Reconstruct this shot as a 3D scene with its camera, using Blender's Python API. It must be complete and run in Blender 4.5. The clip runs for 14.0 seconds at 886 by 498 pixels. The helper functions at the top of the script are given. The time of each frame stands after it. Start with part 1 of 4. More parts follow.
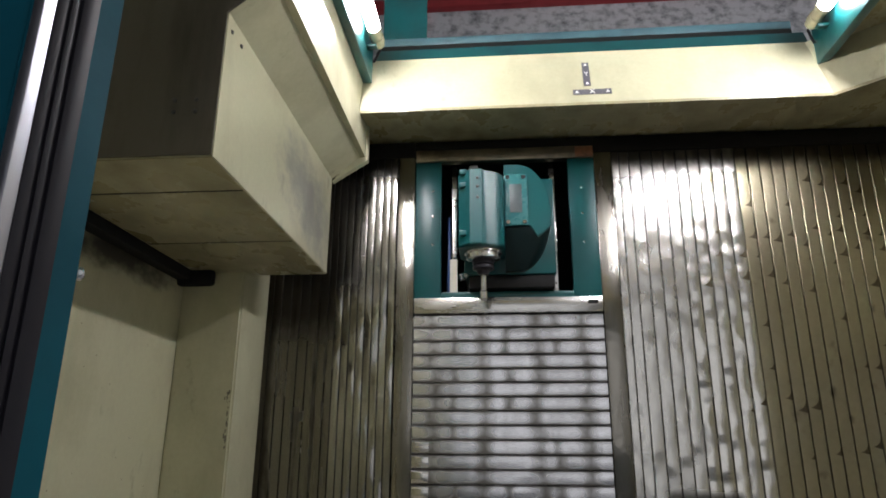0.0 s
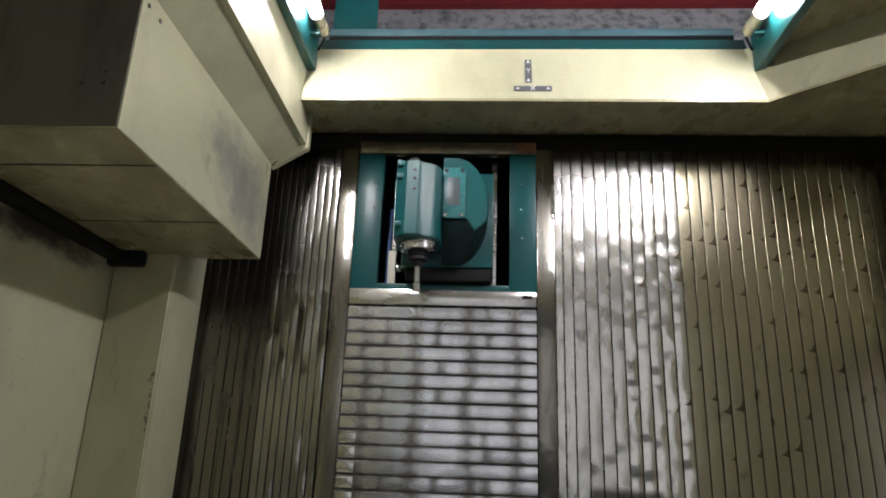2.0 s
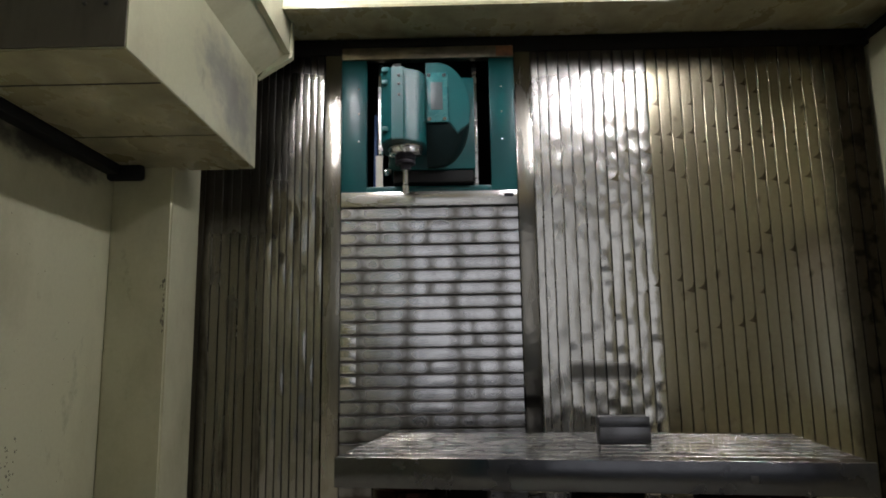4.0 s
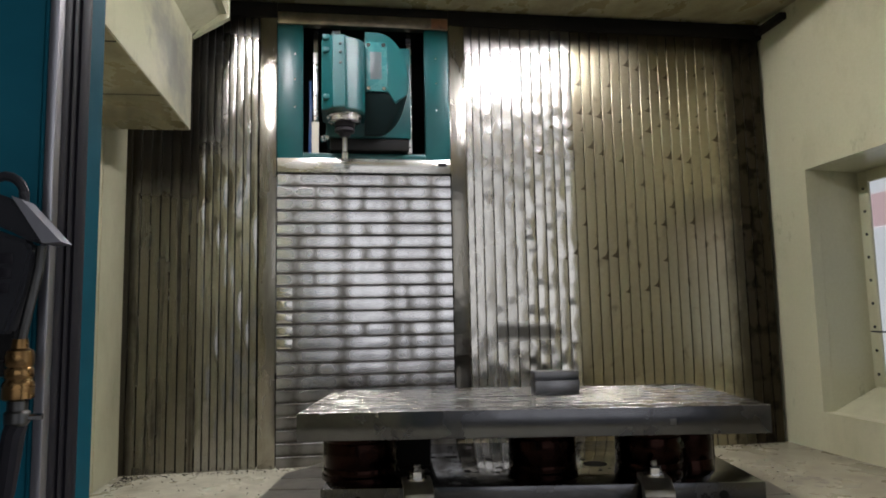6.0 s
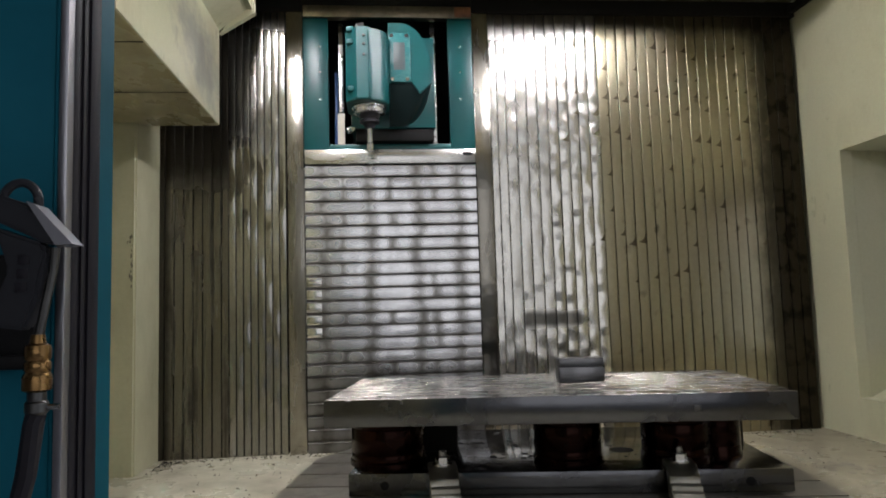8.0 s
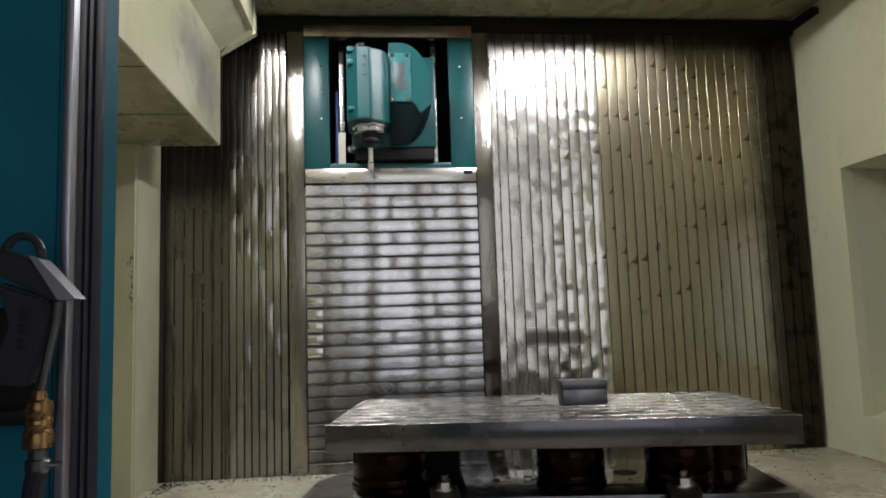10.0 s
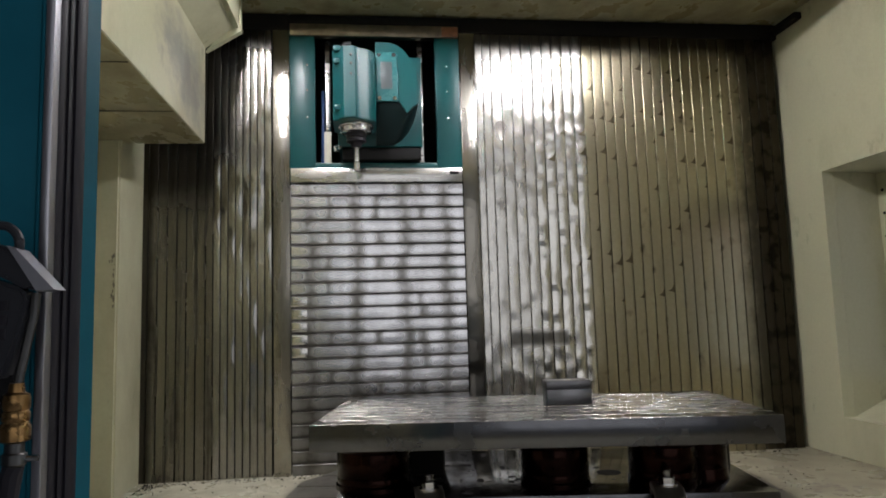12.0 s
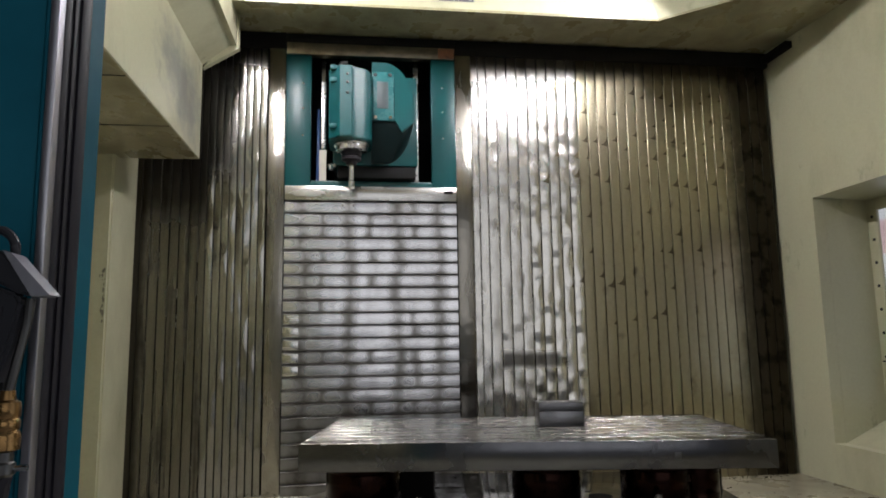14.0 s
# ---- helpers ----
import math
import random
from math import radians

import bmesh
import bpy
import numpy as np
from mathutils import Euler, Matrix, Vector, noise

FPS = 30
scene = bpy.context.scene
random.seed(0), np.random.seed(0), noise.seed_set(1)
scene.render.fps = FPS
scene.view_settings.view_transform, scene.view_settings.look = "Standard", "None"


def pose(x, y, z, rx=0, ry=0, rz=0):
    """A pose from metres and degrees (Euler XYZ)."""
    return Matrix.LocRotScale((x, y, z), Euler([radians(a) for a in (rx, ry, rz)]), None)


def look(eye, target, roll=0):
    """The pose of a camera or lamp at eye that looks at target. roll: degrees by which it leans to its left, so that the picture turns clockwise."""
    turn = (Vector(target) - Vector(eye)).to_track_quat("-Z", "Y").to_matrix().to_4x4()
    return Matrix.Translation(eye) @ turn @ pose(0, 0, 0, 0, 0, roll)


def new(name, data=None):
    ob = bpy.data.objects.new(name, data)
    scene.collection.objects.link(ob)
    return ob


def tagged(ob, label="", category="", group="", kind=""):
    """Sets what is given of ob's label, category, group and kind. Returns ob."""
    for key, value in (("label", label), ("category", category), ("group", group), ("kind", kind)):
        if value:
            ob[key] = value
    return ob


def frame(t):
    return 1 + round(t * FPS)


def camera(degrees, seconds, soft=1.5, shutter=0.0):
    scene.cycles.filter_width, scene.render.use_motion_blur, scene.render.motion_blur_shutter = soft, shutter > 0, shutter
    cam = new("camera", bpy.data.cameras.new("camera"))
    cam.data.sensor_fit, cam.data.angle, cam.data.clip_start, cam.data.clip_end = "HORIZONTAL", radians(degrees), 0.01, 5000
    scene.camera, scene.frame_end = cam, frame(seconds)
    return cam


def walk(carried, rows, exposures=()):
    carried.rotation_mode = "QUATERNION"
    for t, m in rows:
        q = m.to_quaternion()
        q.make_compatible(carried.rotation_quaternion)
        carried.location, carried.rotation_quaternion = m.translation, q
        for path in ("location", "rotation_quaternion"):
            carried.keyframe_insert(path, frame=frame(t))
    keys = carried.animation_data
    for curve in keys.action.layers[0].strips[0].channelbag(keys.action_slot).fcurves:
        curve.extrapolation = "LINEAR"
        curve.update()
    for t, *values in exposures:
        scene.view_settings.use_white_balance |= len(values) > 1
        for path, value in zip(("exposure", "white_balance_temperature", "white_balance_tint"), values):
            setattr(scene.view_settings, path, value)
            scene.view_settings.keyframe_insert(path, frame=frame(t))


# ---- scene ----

cam = camera(67.1, 14.0, soft=1.8)
PATH = [
    (0, (-0.033, -2.982, 0.779), (-0.199, -1.078, 1.369), 0.3),
    (0.5, (0.013, -2.993, 0.778), (-0.192, -1.091, 1.36), 0.4),
    (1, (0.052, -2.986, 0.765), (-0.177, -1.088, 1.352), -0.5),
    (1.5, (0.109, -2.967, 0.75), (-0.131, -1.087, 1.389), -0.1),
    (2, (0.178, -2.953, 0.732), (0.06, -1.049, 1.333), 2.1),
    (2.5, (0.176, -2.994, 0.715), (0.16, -1.083, 1.307), -0.1),
    (3, (0.078, -3.032, 0.707), (0.088, -1.118, 1.286), -1.7),
    (3.5, (0.055, -3.082, 0.693), (0.061, -1.15, 1.211), -0.9),
    (4, (0.11, -3.141, 0.675), (0.08, -1.166, 0.995), -0.9),
    (4.2, (0.081, -3.149, 0.677), (0.119, -1.169, 0.96), -0.3),
    (6.5, (-0.112, -3.285, 0.669), (0.186, -1.317, 0.864), -1.2),
    (7, (-0.067, -3.291, 0.672), (0.185, -1.315, 0.846), -1.5),
    (7.5, (-0.063, -3.293, 0.67), (0.125, -1.31, 0.842), -1.7),
    (10, (-0.069, -3.288, 0.717), (0.12, -1.308, 0.921), -1.9),
    (10.5, (-0.073, -3.288, 0.709), (0.13, -1.312, 0.942), -1.7),
    (11, (-0.073, -3.289, 0.706), (0.138, -1.314, 0.939), -1.7),
    (11.5, (-0.07, -3.282, 0.709), (0.172, -1.307, 0.915), -1.8),
    (12, (-0.069, -3.284, 0.708), (0.163, -1.309, 0.917), -1.7),
    (12.5, (-0.069, -3.289, 0.705), (0.16, -1.314, 0.917), -1.8),
    (13, (-0.069, -3.289, 0.711), (0.155, -1.313, 0.919), -2.2),
    (13.5, (-0.073, -3.284, 0.703), (0.2, -1.321, 0.972), -2.1),
    (14, (-0.079, -3.278, 0.699), (0.18, -1.313, 0.972), -0.9),
]
walk(cam, [(t, look(eye, target, roll)) for t, eye, target, roll in PATH], exposures=[(0, -0.50), (1.5, -0.56), (2.5, -0.74), (3.5, -1.00), (4.2, -0.66), (6.3, -0.05), (14, -0.21)])

# ---- light ----
world = bpy.data.worlds.new("hall_air")
scene.world = world
world.use_nodes = True
world.node_tree.nodes["Background"].inputs[0].default_value = (0.80, 0.86, 1.0, 1)
world.node_tree.nodes["Background"].inputs[1].default_value = 0.006
TUBE_POWER = 205.0
HALL_FILL_POWER = 10.0
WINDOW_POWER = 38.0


def area_lamp(name, m, w, h, power, colour):
    data = bpy.data.lights.new(name, "AREA")
    data.shape, data.size, data.size_y, data.energy, data.color = "RECTANGLE", w, h, power, colour
    ob = new(name, data)
    ob.matrix_world = m
    return ob


# Unseen overhead fill, added for the general brightness of the hall.
area_lamp("hall_fill_lamp", look((0.8, -5.2, 5.3), (0.8, -5.2, 0)), 4.5, 2.6, HALL_FILL_POWER, (0.93, 0.97, 1.0))
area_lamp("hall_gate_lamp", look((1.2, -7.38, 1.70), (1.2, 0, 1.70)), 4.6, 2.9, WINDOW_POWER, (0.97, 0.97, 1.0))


# ---- materials ----
def nodes_of(name):
    m = bpy.data.materials.new(name)
    m.use_nodes = True
    t = m.node_tree
    return m, t, t.nodes["Principled BSDF"]


def mixed(t, fac, a, b):
    n = t.nodes.new("ShaderNodeMix")
    n.data_type = "RGBA"
    for sock, v in ((n.inputs[0], fac), (n.inputs[6], a), (n.inputs[7], b)):
        if isinstance(v, bpy.types.NodeSocket):
            t.links.new(v, sock)
        elif isinstance(v, (int, float)):
            sock.default_value = v
        else:
            sock.default_value = (*v, 1)
    return n.outputs[2]


def where(t, scale=(1, 1, 1), source="Position"):
    if source == "Position":
        g = t.nodes.new("ShaderNodeNewGeometry").outputs["Position"]
    else:
        g = t.nodes.new("ShaderNodeTexCoord").outputs[source]
    m = t.nodes.new("ShaderNodeMapping")
    m.inputs["Scale"].default_value = scale
    t.links.new(g, m.inputs["Vector"])
    return m.outputs[0]


def noisy(t, scale, stretch=(1, 1, 1), detail=4.0, rough=0.55, low=0.35, high=0.65, source="Position"):
    n = t.nodes.new("ShaderNodeTexNoise")
    n.inputs["Scale"].default_value, n.inputs["Detail"].default_value, n.inputs["Roughness"].default_value = scale, detail, rough
    t.links.new(where(t, stretch, source), n.inputs["Vector"])
    r = t.nodes.new("ShaderNodeMapRange")
    r.inputs["From Min"].default_value, r.inputs["From Max"].default_value = low, high
    t.links.new(n.outputs[0], r.inputs[0])
    return r.outputs[0]


def times(t, a, b, op="MULTIPLY"):
    n = t.nodes.new("ShaderNodeMath")
    n.operation = op
    for sock, v in ((n.inputs[0], a), (n.inputs[1], b)):
        if isinstance(v, bpy.types.NodeSocket):
            t.links.new(v, sock)
        else:
            sock.default_value = v
    return n.outputs[0]


def bumped(t, bsdf, height, strength, distance=0.01):
    b = t.nodes.new("ShaderNodeBump")
    b.inputs["Strength"].default_value, b.inputs["Distance"].default_value = strength, distance
    t.links.new(height, b.inputs["Height"])
    t.links.new(b.outputs[0], bsdf.inputs["Normal"])


def brushed(t, bsdf, amount):
    """Upright brushing: gloss spreads sideways."""
    bsdf.inputs["Anisotropic"].default_value = amount
    side = t.nodes.new("ShaderNodeCombineXYZ")
    side.inputs[0].default_value = 1.0
    t.links.new(side.outputs[0], bsdf.inputs["Tangent"])


def paint(name, colour, dirt, rough=0.45, amount=0.5, scale=3.0, stretch=(1, 1, 1), bump=0.05, smudge=0.0):
    m, t, p = nodes_of(name)
    big = noisy(t, scale, stretch, 6, 0.6, 0.45, 0.75)
    fine = noisy(t, 60, (1, 1, 1), 3, 0.6, 0.3, 0.8)
    fac = times(t, big, amount)
    c = mixed(t, fac, colour, dirt)
    c = mixed(t, times(t, fine, 0.12), c, dirt)
    if smudge:
        c = mixed(t, times(t, noisy(t, 5.5, (1, 1, 0.55), 7, 0.68, 0.62, 0.76), smudge), c, tuple(v * 0.35 for v in dirt))
    t.links.new(c, p.inputs["Base Color"])
    r = t.nodes.new("ShaderNodeMapRange")
    r.inputs["To Min"].default_value, r.inputs["To Max"].default_value = rough - 0.08, rough + 0.15
    t.links.new(big, r.inputs[0])
    t.links.new(r.outputs[0], p.inputs["Roughness"])
    bumped(t, p, fine, bump, 0.002)
    return m


def steel(name, colour, dark, rough=0.32, streak=(1, 1, 1), scale=8, amount=0.5, bump=0.1, bscale=25, bstretch=(1, 1, 1), dist=0.003, aniso=0.0, low=0.45, high=0.75):
    m, t, p = nodes_of(name)
    stain = noisy(t, scale, streak, 5, 0.6, low, high)
    fine = noisy(t, 40, streak, 3, 0.6, 0.3, 0.75)
    c = mixed(t, times(t, stain, amount), colour, dark)
    c = mixed(t, times(t, fine, 0.15), c, dark)
    t.links.new(c, p.inputs["Base Color"])
    p.inputs["Metallic"].default_value = 1.0
    if aniso:
        brushed(t, p, aniso)
    r = t.nodes.new("ShaderNodeMapRange")
    r.inputs["To Min"].default_value, r.inputs["To Max"].default_value = rough - 0.06, rough + 0.16
    t.links.new(stain, r.inputs[0])
    t.links.new(r.outputs[0], p.inputs["Roughness"])
    bumped(t, p, noisy(t, bscale, bstretch, 0, 0.5, 0.2, 0.8), bump, dist)
    return m


def plain(name, colour, rough=0.5, metal=0.0):
    m, t, p = nodes_of(name)
    p.inputs["Specular IOR Level"].default_value = 0.2 if max(colour) < 0.04 else 0.5
    fine = noisy(t, 35, (1, 1, 1), 4, 0.6, 0.3, 0.8)
    t.links.new(mixed(t, times(t, fine, 0.35), colour, tuple(c * 0.55 for c in colour)), p.inputs["Base Color"])
    p.inputs["Roughness"].default_value, p.inputs["Metallic"].default_value = rough, metal
    return m


def glowing(name, colour, strength):
    m, t, p = nodes_of(name)
    p.inputs["Base Color"].default_value = (0.9, 0.9, 0.9, 1)
    p.inputs["Emission Color"].default_value = (*colour, 1)
    p.inputs["Emission Strength"].default_value = strength
    return m


CREAM = paint("cream_paint", (0.50, 0.488, 0.335), (0.20, 0.175, 0.10), 0.38, 0.5, 2.4, (1, 1, 0.6), 0.05, 0.6)
# Darker, streaked cream for the sheets that face down.
CREAM_UNDER = paint("cream_paint_under", (0.36, 0.33, 0.20), (0.11, 0.095, 0.055), 0.35, 0.7, 4.0, (1.6, 1, 0.35))
TEAL = paint("teal_paint", (0.003, 0.074, 0.077), (0.003, 0.04, 0.05), 0.40, 0.4, 5.0)
TEAL_BAR = paint("teal_bar_paint", (0.003, 0.085, 0.120), (0.003, 0.03, 0.04), 0.55, 0.4, 6.0)
# Teal with shade put into its colour, for beam, plate and shaft sides.
TEAL_SHADED = paint("teal_paint_shaded", (0.004, 0.055, 0.058), (0.003, 0.02, 0.025), 0.4, 0.5, 5.0)
TEAL_DARK = paint("teal_door_paint", (0.005, 0.120, 0.175), (0.004, 0.065, 0.095), 0.6, 0.5, 4.0)

for duller in (TEAL_BAR, TEAL_DARK):
    duller.node_tree.nodes["Principled BSDF"].inputs["Specular IOR Level"].default_value = 0.15


def lamella(name, colour, dark, across, size, col_stretch, col_scale, bump_stretch, bump_scale, dist, col_gain, edge_gain, rough, columns=(), low=0.40, high=0.66, bow=0.0, aniso=0.0, span=(0.30, 0.85), oil_shade=(), calm=False):
    """Worn steel lamella: grime along its edges and in drips across, dents in its face."""
    m, t, p = nodes_of(name)
    sep = t.nodes.new("ShaderNodeSeparateXYZ")
    t.links.new(t.nodes.new("ShaderNodeTexCoord").outputs["Object"], sep.inputs[0])
    u = times(t, sep.outputs[across], 1.0 / size)
    edge = times(t, times(t, u, 0.5, "SUBTRACT"), 2.0)
    edge = times(t, times(t, edge, edge), 1.5, "POWER")
    drips = noisy(t, col_scale, col_stretch, 2, 0.5, low, high)
    cloud = noisy(t, 9, (1, 1, 1), 4, 0.6, 0.3, 0.75)
    if columns:
        pos = t.nodes.new("ShaderNodeSeparateXYZ")
        t.links.new(where(t), pos.inputs[0])
        x = times(t, pos.outputs[0], times(t, noisy(t, 7, (1, 1, 1), 2, 0.5, 0.0, 1.0), 0.05), "ADD")
        drips = times(t, drips, 0.30)
        lot = t.nodes.new("ShaderNodeObjectInfo").outputs["Random"]
        for index, (at, wide, chance) in enumerate(columns):
            dice = t.nodes.new("ShaderNodeTexWhiteNoise")
            dice.noise_dimensions = "1D"
            t.links.new(times(t, times(t, lot, 91.7), index * 3.31, "ADD"), dice.inputs["W"])
            d = times(t, times(t, x, at + 0.025, "SUBTRACT"), times(t, times(t, dice.outputs[0], 0.5, "SUBTRACT"), 0.03), "ADD")
            a = t.nodes.new("ShaderNodeMath")
            a.operation = "ABSOLUTE"
            t.links.new(d, a.inputs[0])
            k = t.nodes.new("ShaderNodeMapRange")
            k.inputs["From Min"].default_value, k.inputs["From Max"].default_value = wide, 0.0
            t.links.new(a.outputs[0], k.inputs[0])
            here = times(t, k.outputs[0], times(t, times(t, cloud, 0.5), 0.6, "ADD"))
            if chance < 1.0:
                here = times(t, here, times(t, dice.outputs[0], 1.0 - chance, "GREATER_THAN"))
            drips = times(t, drips, here, "MAXIMUM")
    v = times(t, times(t, edge, edge_gain), times(t, drips, col_gain), "ADD")
    v = times(t, v, times(t, cloud, 0.28), "ADD")
    r = t.nodes.new("ShaderNodeMapRange")
    r.interpolation_type = "SMOOTHSTEP"
    r.inputs["From Min"].default_value, r.inputs["From Max"].default_value = span
    t.links.new(v, r.inputs[0])
    grime = r.outputs[0]
    fine = noisy(t, 45, (1, 1, 1), 3, 0.6, 0.3, 0.8)
    c = mixed(t, times(t, grime, 0.9), colour, dark)
    c = mixed(t, times(t, fine, 0.14), c, dark)
    place = t.nodes.new("ShaderNodeSeparateXYZ")
    t.links.new(where(t), place.inputs[0])
    # Zones darken the colour: an oil band, and shade put in under the overhang.
    for x0, x1, z0, z1, soft, strength in oil_shade:
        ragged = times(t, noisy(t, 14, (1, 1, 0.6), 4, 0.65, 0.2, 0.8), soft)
        zone_dark = strength
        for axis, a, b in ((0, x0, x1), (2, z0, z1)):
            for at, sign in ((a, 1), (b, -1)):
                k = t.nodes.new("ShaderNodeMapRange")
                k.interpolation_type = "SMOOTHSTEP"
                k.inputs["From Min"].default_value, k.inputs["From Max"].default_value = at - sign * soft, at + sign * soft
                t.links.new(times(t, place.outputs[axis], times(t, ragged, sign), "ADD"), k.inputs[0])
                zone_dark = times(t, k.outputs[0], zone_dark)
        c = mixed(t, zone_dark, c, (0.022, 0.018, 0.012))
        grime = times(t, grime, zone_dark, "MAXIMUM")
    t.links.new(c, p.inputs["Base Color"])
    p.inputs["Metallic"].default_value = 1.0
    q = t.nodes.new("ShaderNodeMapRange")
    q.inputs["To Min"].default_value, q.inputs["To Max"].default_value = rough, rough + 0.2
    t.links.new(grime, q.inputs[0])
    t.links.new(q.outputs[0], p.inputs["Roughness"])
    n = t.nodes.new("ShaderNodeTexNoise")
    n.inputs["Scale"].default_value, n.inputs["Detail"].default_value = bump_scale, 0.0
    shift = t.nodes.new("ShaderNodeVectorMath")
    far = t.nodes.new("ShaderNodeVectorMath")
    far.operation = "SCALE"
    far.inputs[0].default_value = (3.0, 7.0, 5.0)
    t.links.new(t.nodes.new("ShaderNodeObjectInfo").outputs["Random"], far.inputs["Scale"])
    t.links.new(where(t, bump_stretch), shift.inputs[0])
    t.links.new(far.outputs[0], shift.inputs[1])
    t.links.new(shift.outputs[0], n.inputs["Vector"])
    face = times(t, n.outputs[0], 0.6 * dist)
    if calm:
        k = t.nodes.new("ShaderNodeMapRange")
        k.inputs["From Min"].default_value, k.inputs["From Max"].default_value = 1.45, 1.85
        k.inputs["To Min"].default_value, k.inputs["To Max"].default_value = 1.0, 0.30
        t.links.new(place.outputs[2], k.inputs[0])
        face = times(t, face, k.outputs[0])
    if bow:
        mid = times(t, times(t, u, 0.5, "SUBTRACT"), 2.0)
        face = times(t, face, times(t, times(t, mid, mid), bow), "SUBTRACT")
    bumped(t, p, face, 1.0, 1.0)
    if aniso:
        brushed(t, p, aniso)
    return m


# Shade under the overhang, coloured into the slat tops.
ROOF_SHADE = (-3.0, 3.0, 2.10, 3.0, 0.05, 0.9)
OIL_BAND = (0.65, 0.93, 0.575, 0.625, 0.018, 0.75)
RIB = lamella("cover_steel_upright", (0.79, 0.77, 0.73), (0.15, 0.128, 0.09), 0, 0.0542, (5.0, 1, 1.6), 4.0, (0.9, 1, 0.75), 14, 0.0135, 0.40, 0.22, 0.27, (), 0.50, 0.74, 0.0014, 0.75, oil_shade=(ROOF_SHADE, OIL_BAND), calm=True)
RIB_DENT = lamella("cover_steel_dented", (0.79, 0.77, 0.72), (0.13, 0.112, 0.08), 0, 0.0542, (5.0, 1, 1.6), 4.0, (0.7, 1, 1.0), 13, 0.0180, 0.40, 0.22, 0.23, (), 0.50, 0.74, 0.0018, 0.5, oil_shade=(ROOF_SHADE, OIL_BAND), calm=True)
# Browner, darker steel towards the right end.
RIB_FAR = lamella("cover_steel_far", (0.40, 0.36, 0.25), (0.065, 0.053, 0.031), 0, 0.0542, (4.0, 1, 3.0), 3.0, (0.8, 1, 0.8), 9, 0.0050, 0.70, 0.18, 0.29, (), 0.56, 0.82, 0.0003, 0.5, oil_shade=(ROOF_SHADE, (1.95, 3.0, -1.0, 3.0, 0.07, 0.85)))
RIB_END = lamella("cover_steel_dark_end", (0.050, 0.042, 0.030), (0.016, 0.013, 0.009), 0, 0.0542, (4.0, 1, 4.0), 3.2, (0.6, 1, 0.8), 9, 0.0032, 0.80, 0.22, 0.40, (), 0.45, 0.70, 0.0004)
# Left steel is darker beside the bulkhead, by the pilaster and low down.
RIB_DARK = lamella("cover_steel_narrow", (0.225, 0.213, 0.185), (0.055, 0.048, 0.036), 0, 0.044, (7.0, 1, 0.5), 4.0, (1.1, 1, 0.22), 15, 0.0085, 0.55, 0.12, 0.24, (), 0.42, 0.70, 0.0003, 0.4, oil_shade=(ROOF_SHADE, (-3.0, -0.74, 1.36, 3.0, 0.09, 0.85), (-3.0, -1.075, -1.0, 3.0, 0.02, 0.8)))
RIB_WAVY = lamella("cover_steel_wavy", (0.47, 0.455, 0.42), (0.11, 0.098, 0.075), 0, 0.0345, (6.0, 1, 0.9), 4.0, (1.1, 1, 0.50), 15, 0.0230, 0.28, 0.12, 0.17, (), 0.50, 0.75, 0.0008, 0.6, oil_shade=(ROOF_SHADE, (-3.0, -0.70, 1.55, 3.0, 0.09, 0.8), (-3.0, 3.0, -1.0, 0.70, 0.16, 0.35)), calm=True)
# Apron slats get darker towards the bottom and the lower left.
SLAT = lamella("cover_steel_level", (0.80, 0.80, 0.82), (0.13, 0.12, 0.10), 2, 0.0608, (8.0, 1, 0.35), 1.25, (0.6, 1, 1.0), 14, 0.0050, 0.75, 0.75, 0.20, ((-0.333, 0.062, 1.0), (-0.11, 0.056, 1.0), (0.126, 0.060, 1.0), (0.333, 0.055, 1.0), (-0.23, 0.034, 0.35), (0.217, 0.040, 0.6), (0.005, 0.034, 0.3)), 0.40, 0.66, 0.0003, 0.0, (0.10, 1.05), oil_shade=((-3.0, 3.0, -1.0, 0.36, 0.10, 0.45), (-3.0, -0.13, -1.0, 0.66, 0.14, 0.35)))
BAND = steel("brushed_steel_band", (0.35, 0.33, 0.29), (0.12, 0.108, 0.085), 0.26, (3, 1, 0.5), 4, 0.5, 0.1, aniso=0.85)
# Band steel darkened for the dim soffit that the top strip reflects.
BAND_DIM = steel("dim_steel_strip", (0.30, 0.26, 0.20), (0.07, 0.05, 0.035), 0.38, (1, 1, 1), 9, 0.7, 0.1)
OIL_FILM = steel("brown_oil_film", (0.135, 0.115, 0.075), (0.06, 0.05, 0.033), 0.34, (1, 1, 1), 20, 0.6, 0.05)
BAR = steel("bright_steel_bar", (0.72, 0.71, 0.68), (0.35, 0.33, 0.30), 0.25, (0.6, 1, 3), 6, 0.4, 0.08)
PALLET_STEEL = steel("worn_pallet_steel", (0.42, 0.40, 0.35), (0.16, 0.15, 0.125), 0.45, (1, 1, 1), 7, 0.6, 0.1)
BLOCK_STEEL = steel("ground_block_steel", (0.24, 0.24, 0.25), (0.11, 0.11, 0.115), 0.36, (1, 1, 1), 12, 0.5, 0.05)
TABLE_STEEL = steel("ground_steel", (0.135, 0.138, 0.150), (0.05, 0.048, 0.050), 0.25, (1, 1, 1), 7, 0.55, 0.08)
CAST = steel("cast_iron", (0.11, 0.11, 0.11), (0.05, 0.045, 0.04), 0.42, (1, 1, 1), 9, 0.7, 0.15)
CHROME = steel("machined_steel", (0.70, 0.70, 0.70), (0.35, 0.33, 0.30), 0.2, (1, 1, 1), 20, 0.4, 0.03)
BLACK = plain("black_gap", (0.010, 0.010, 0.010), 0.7)
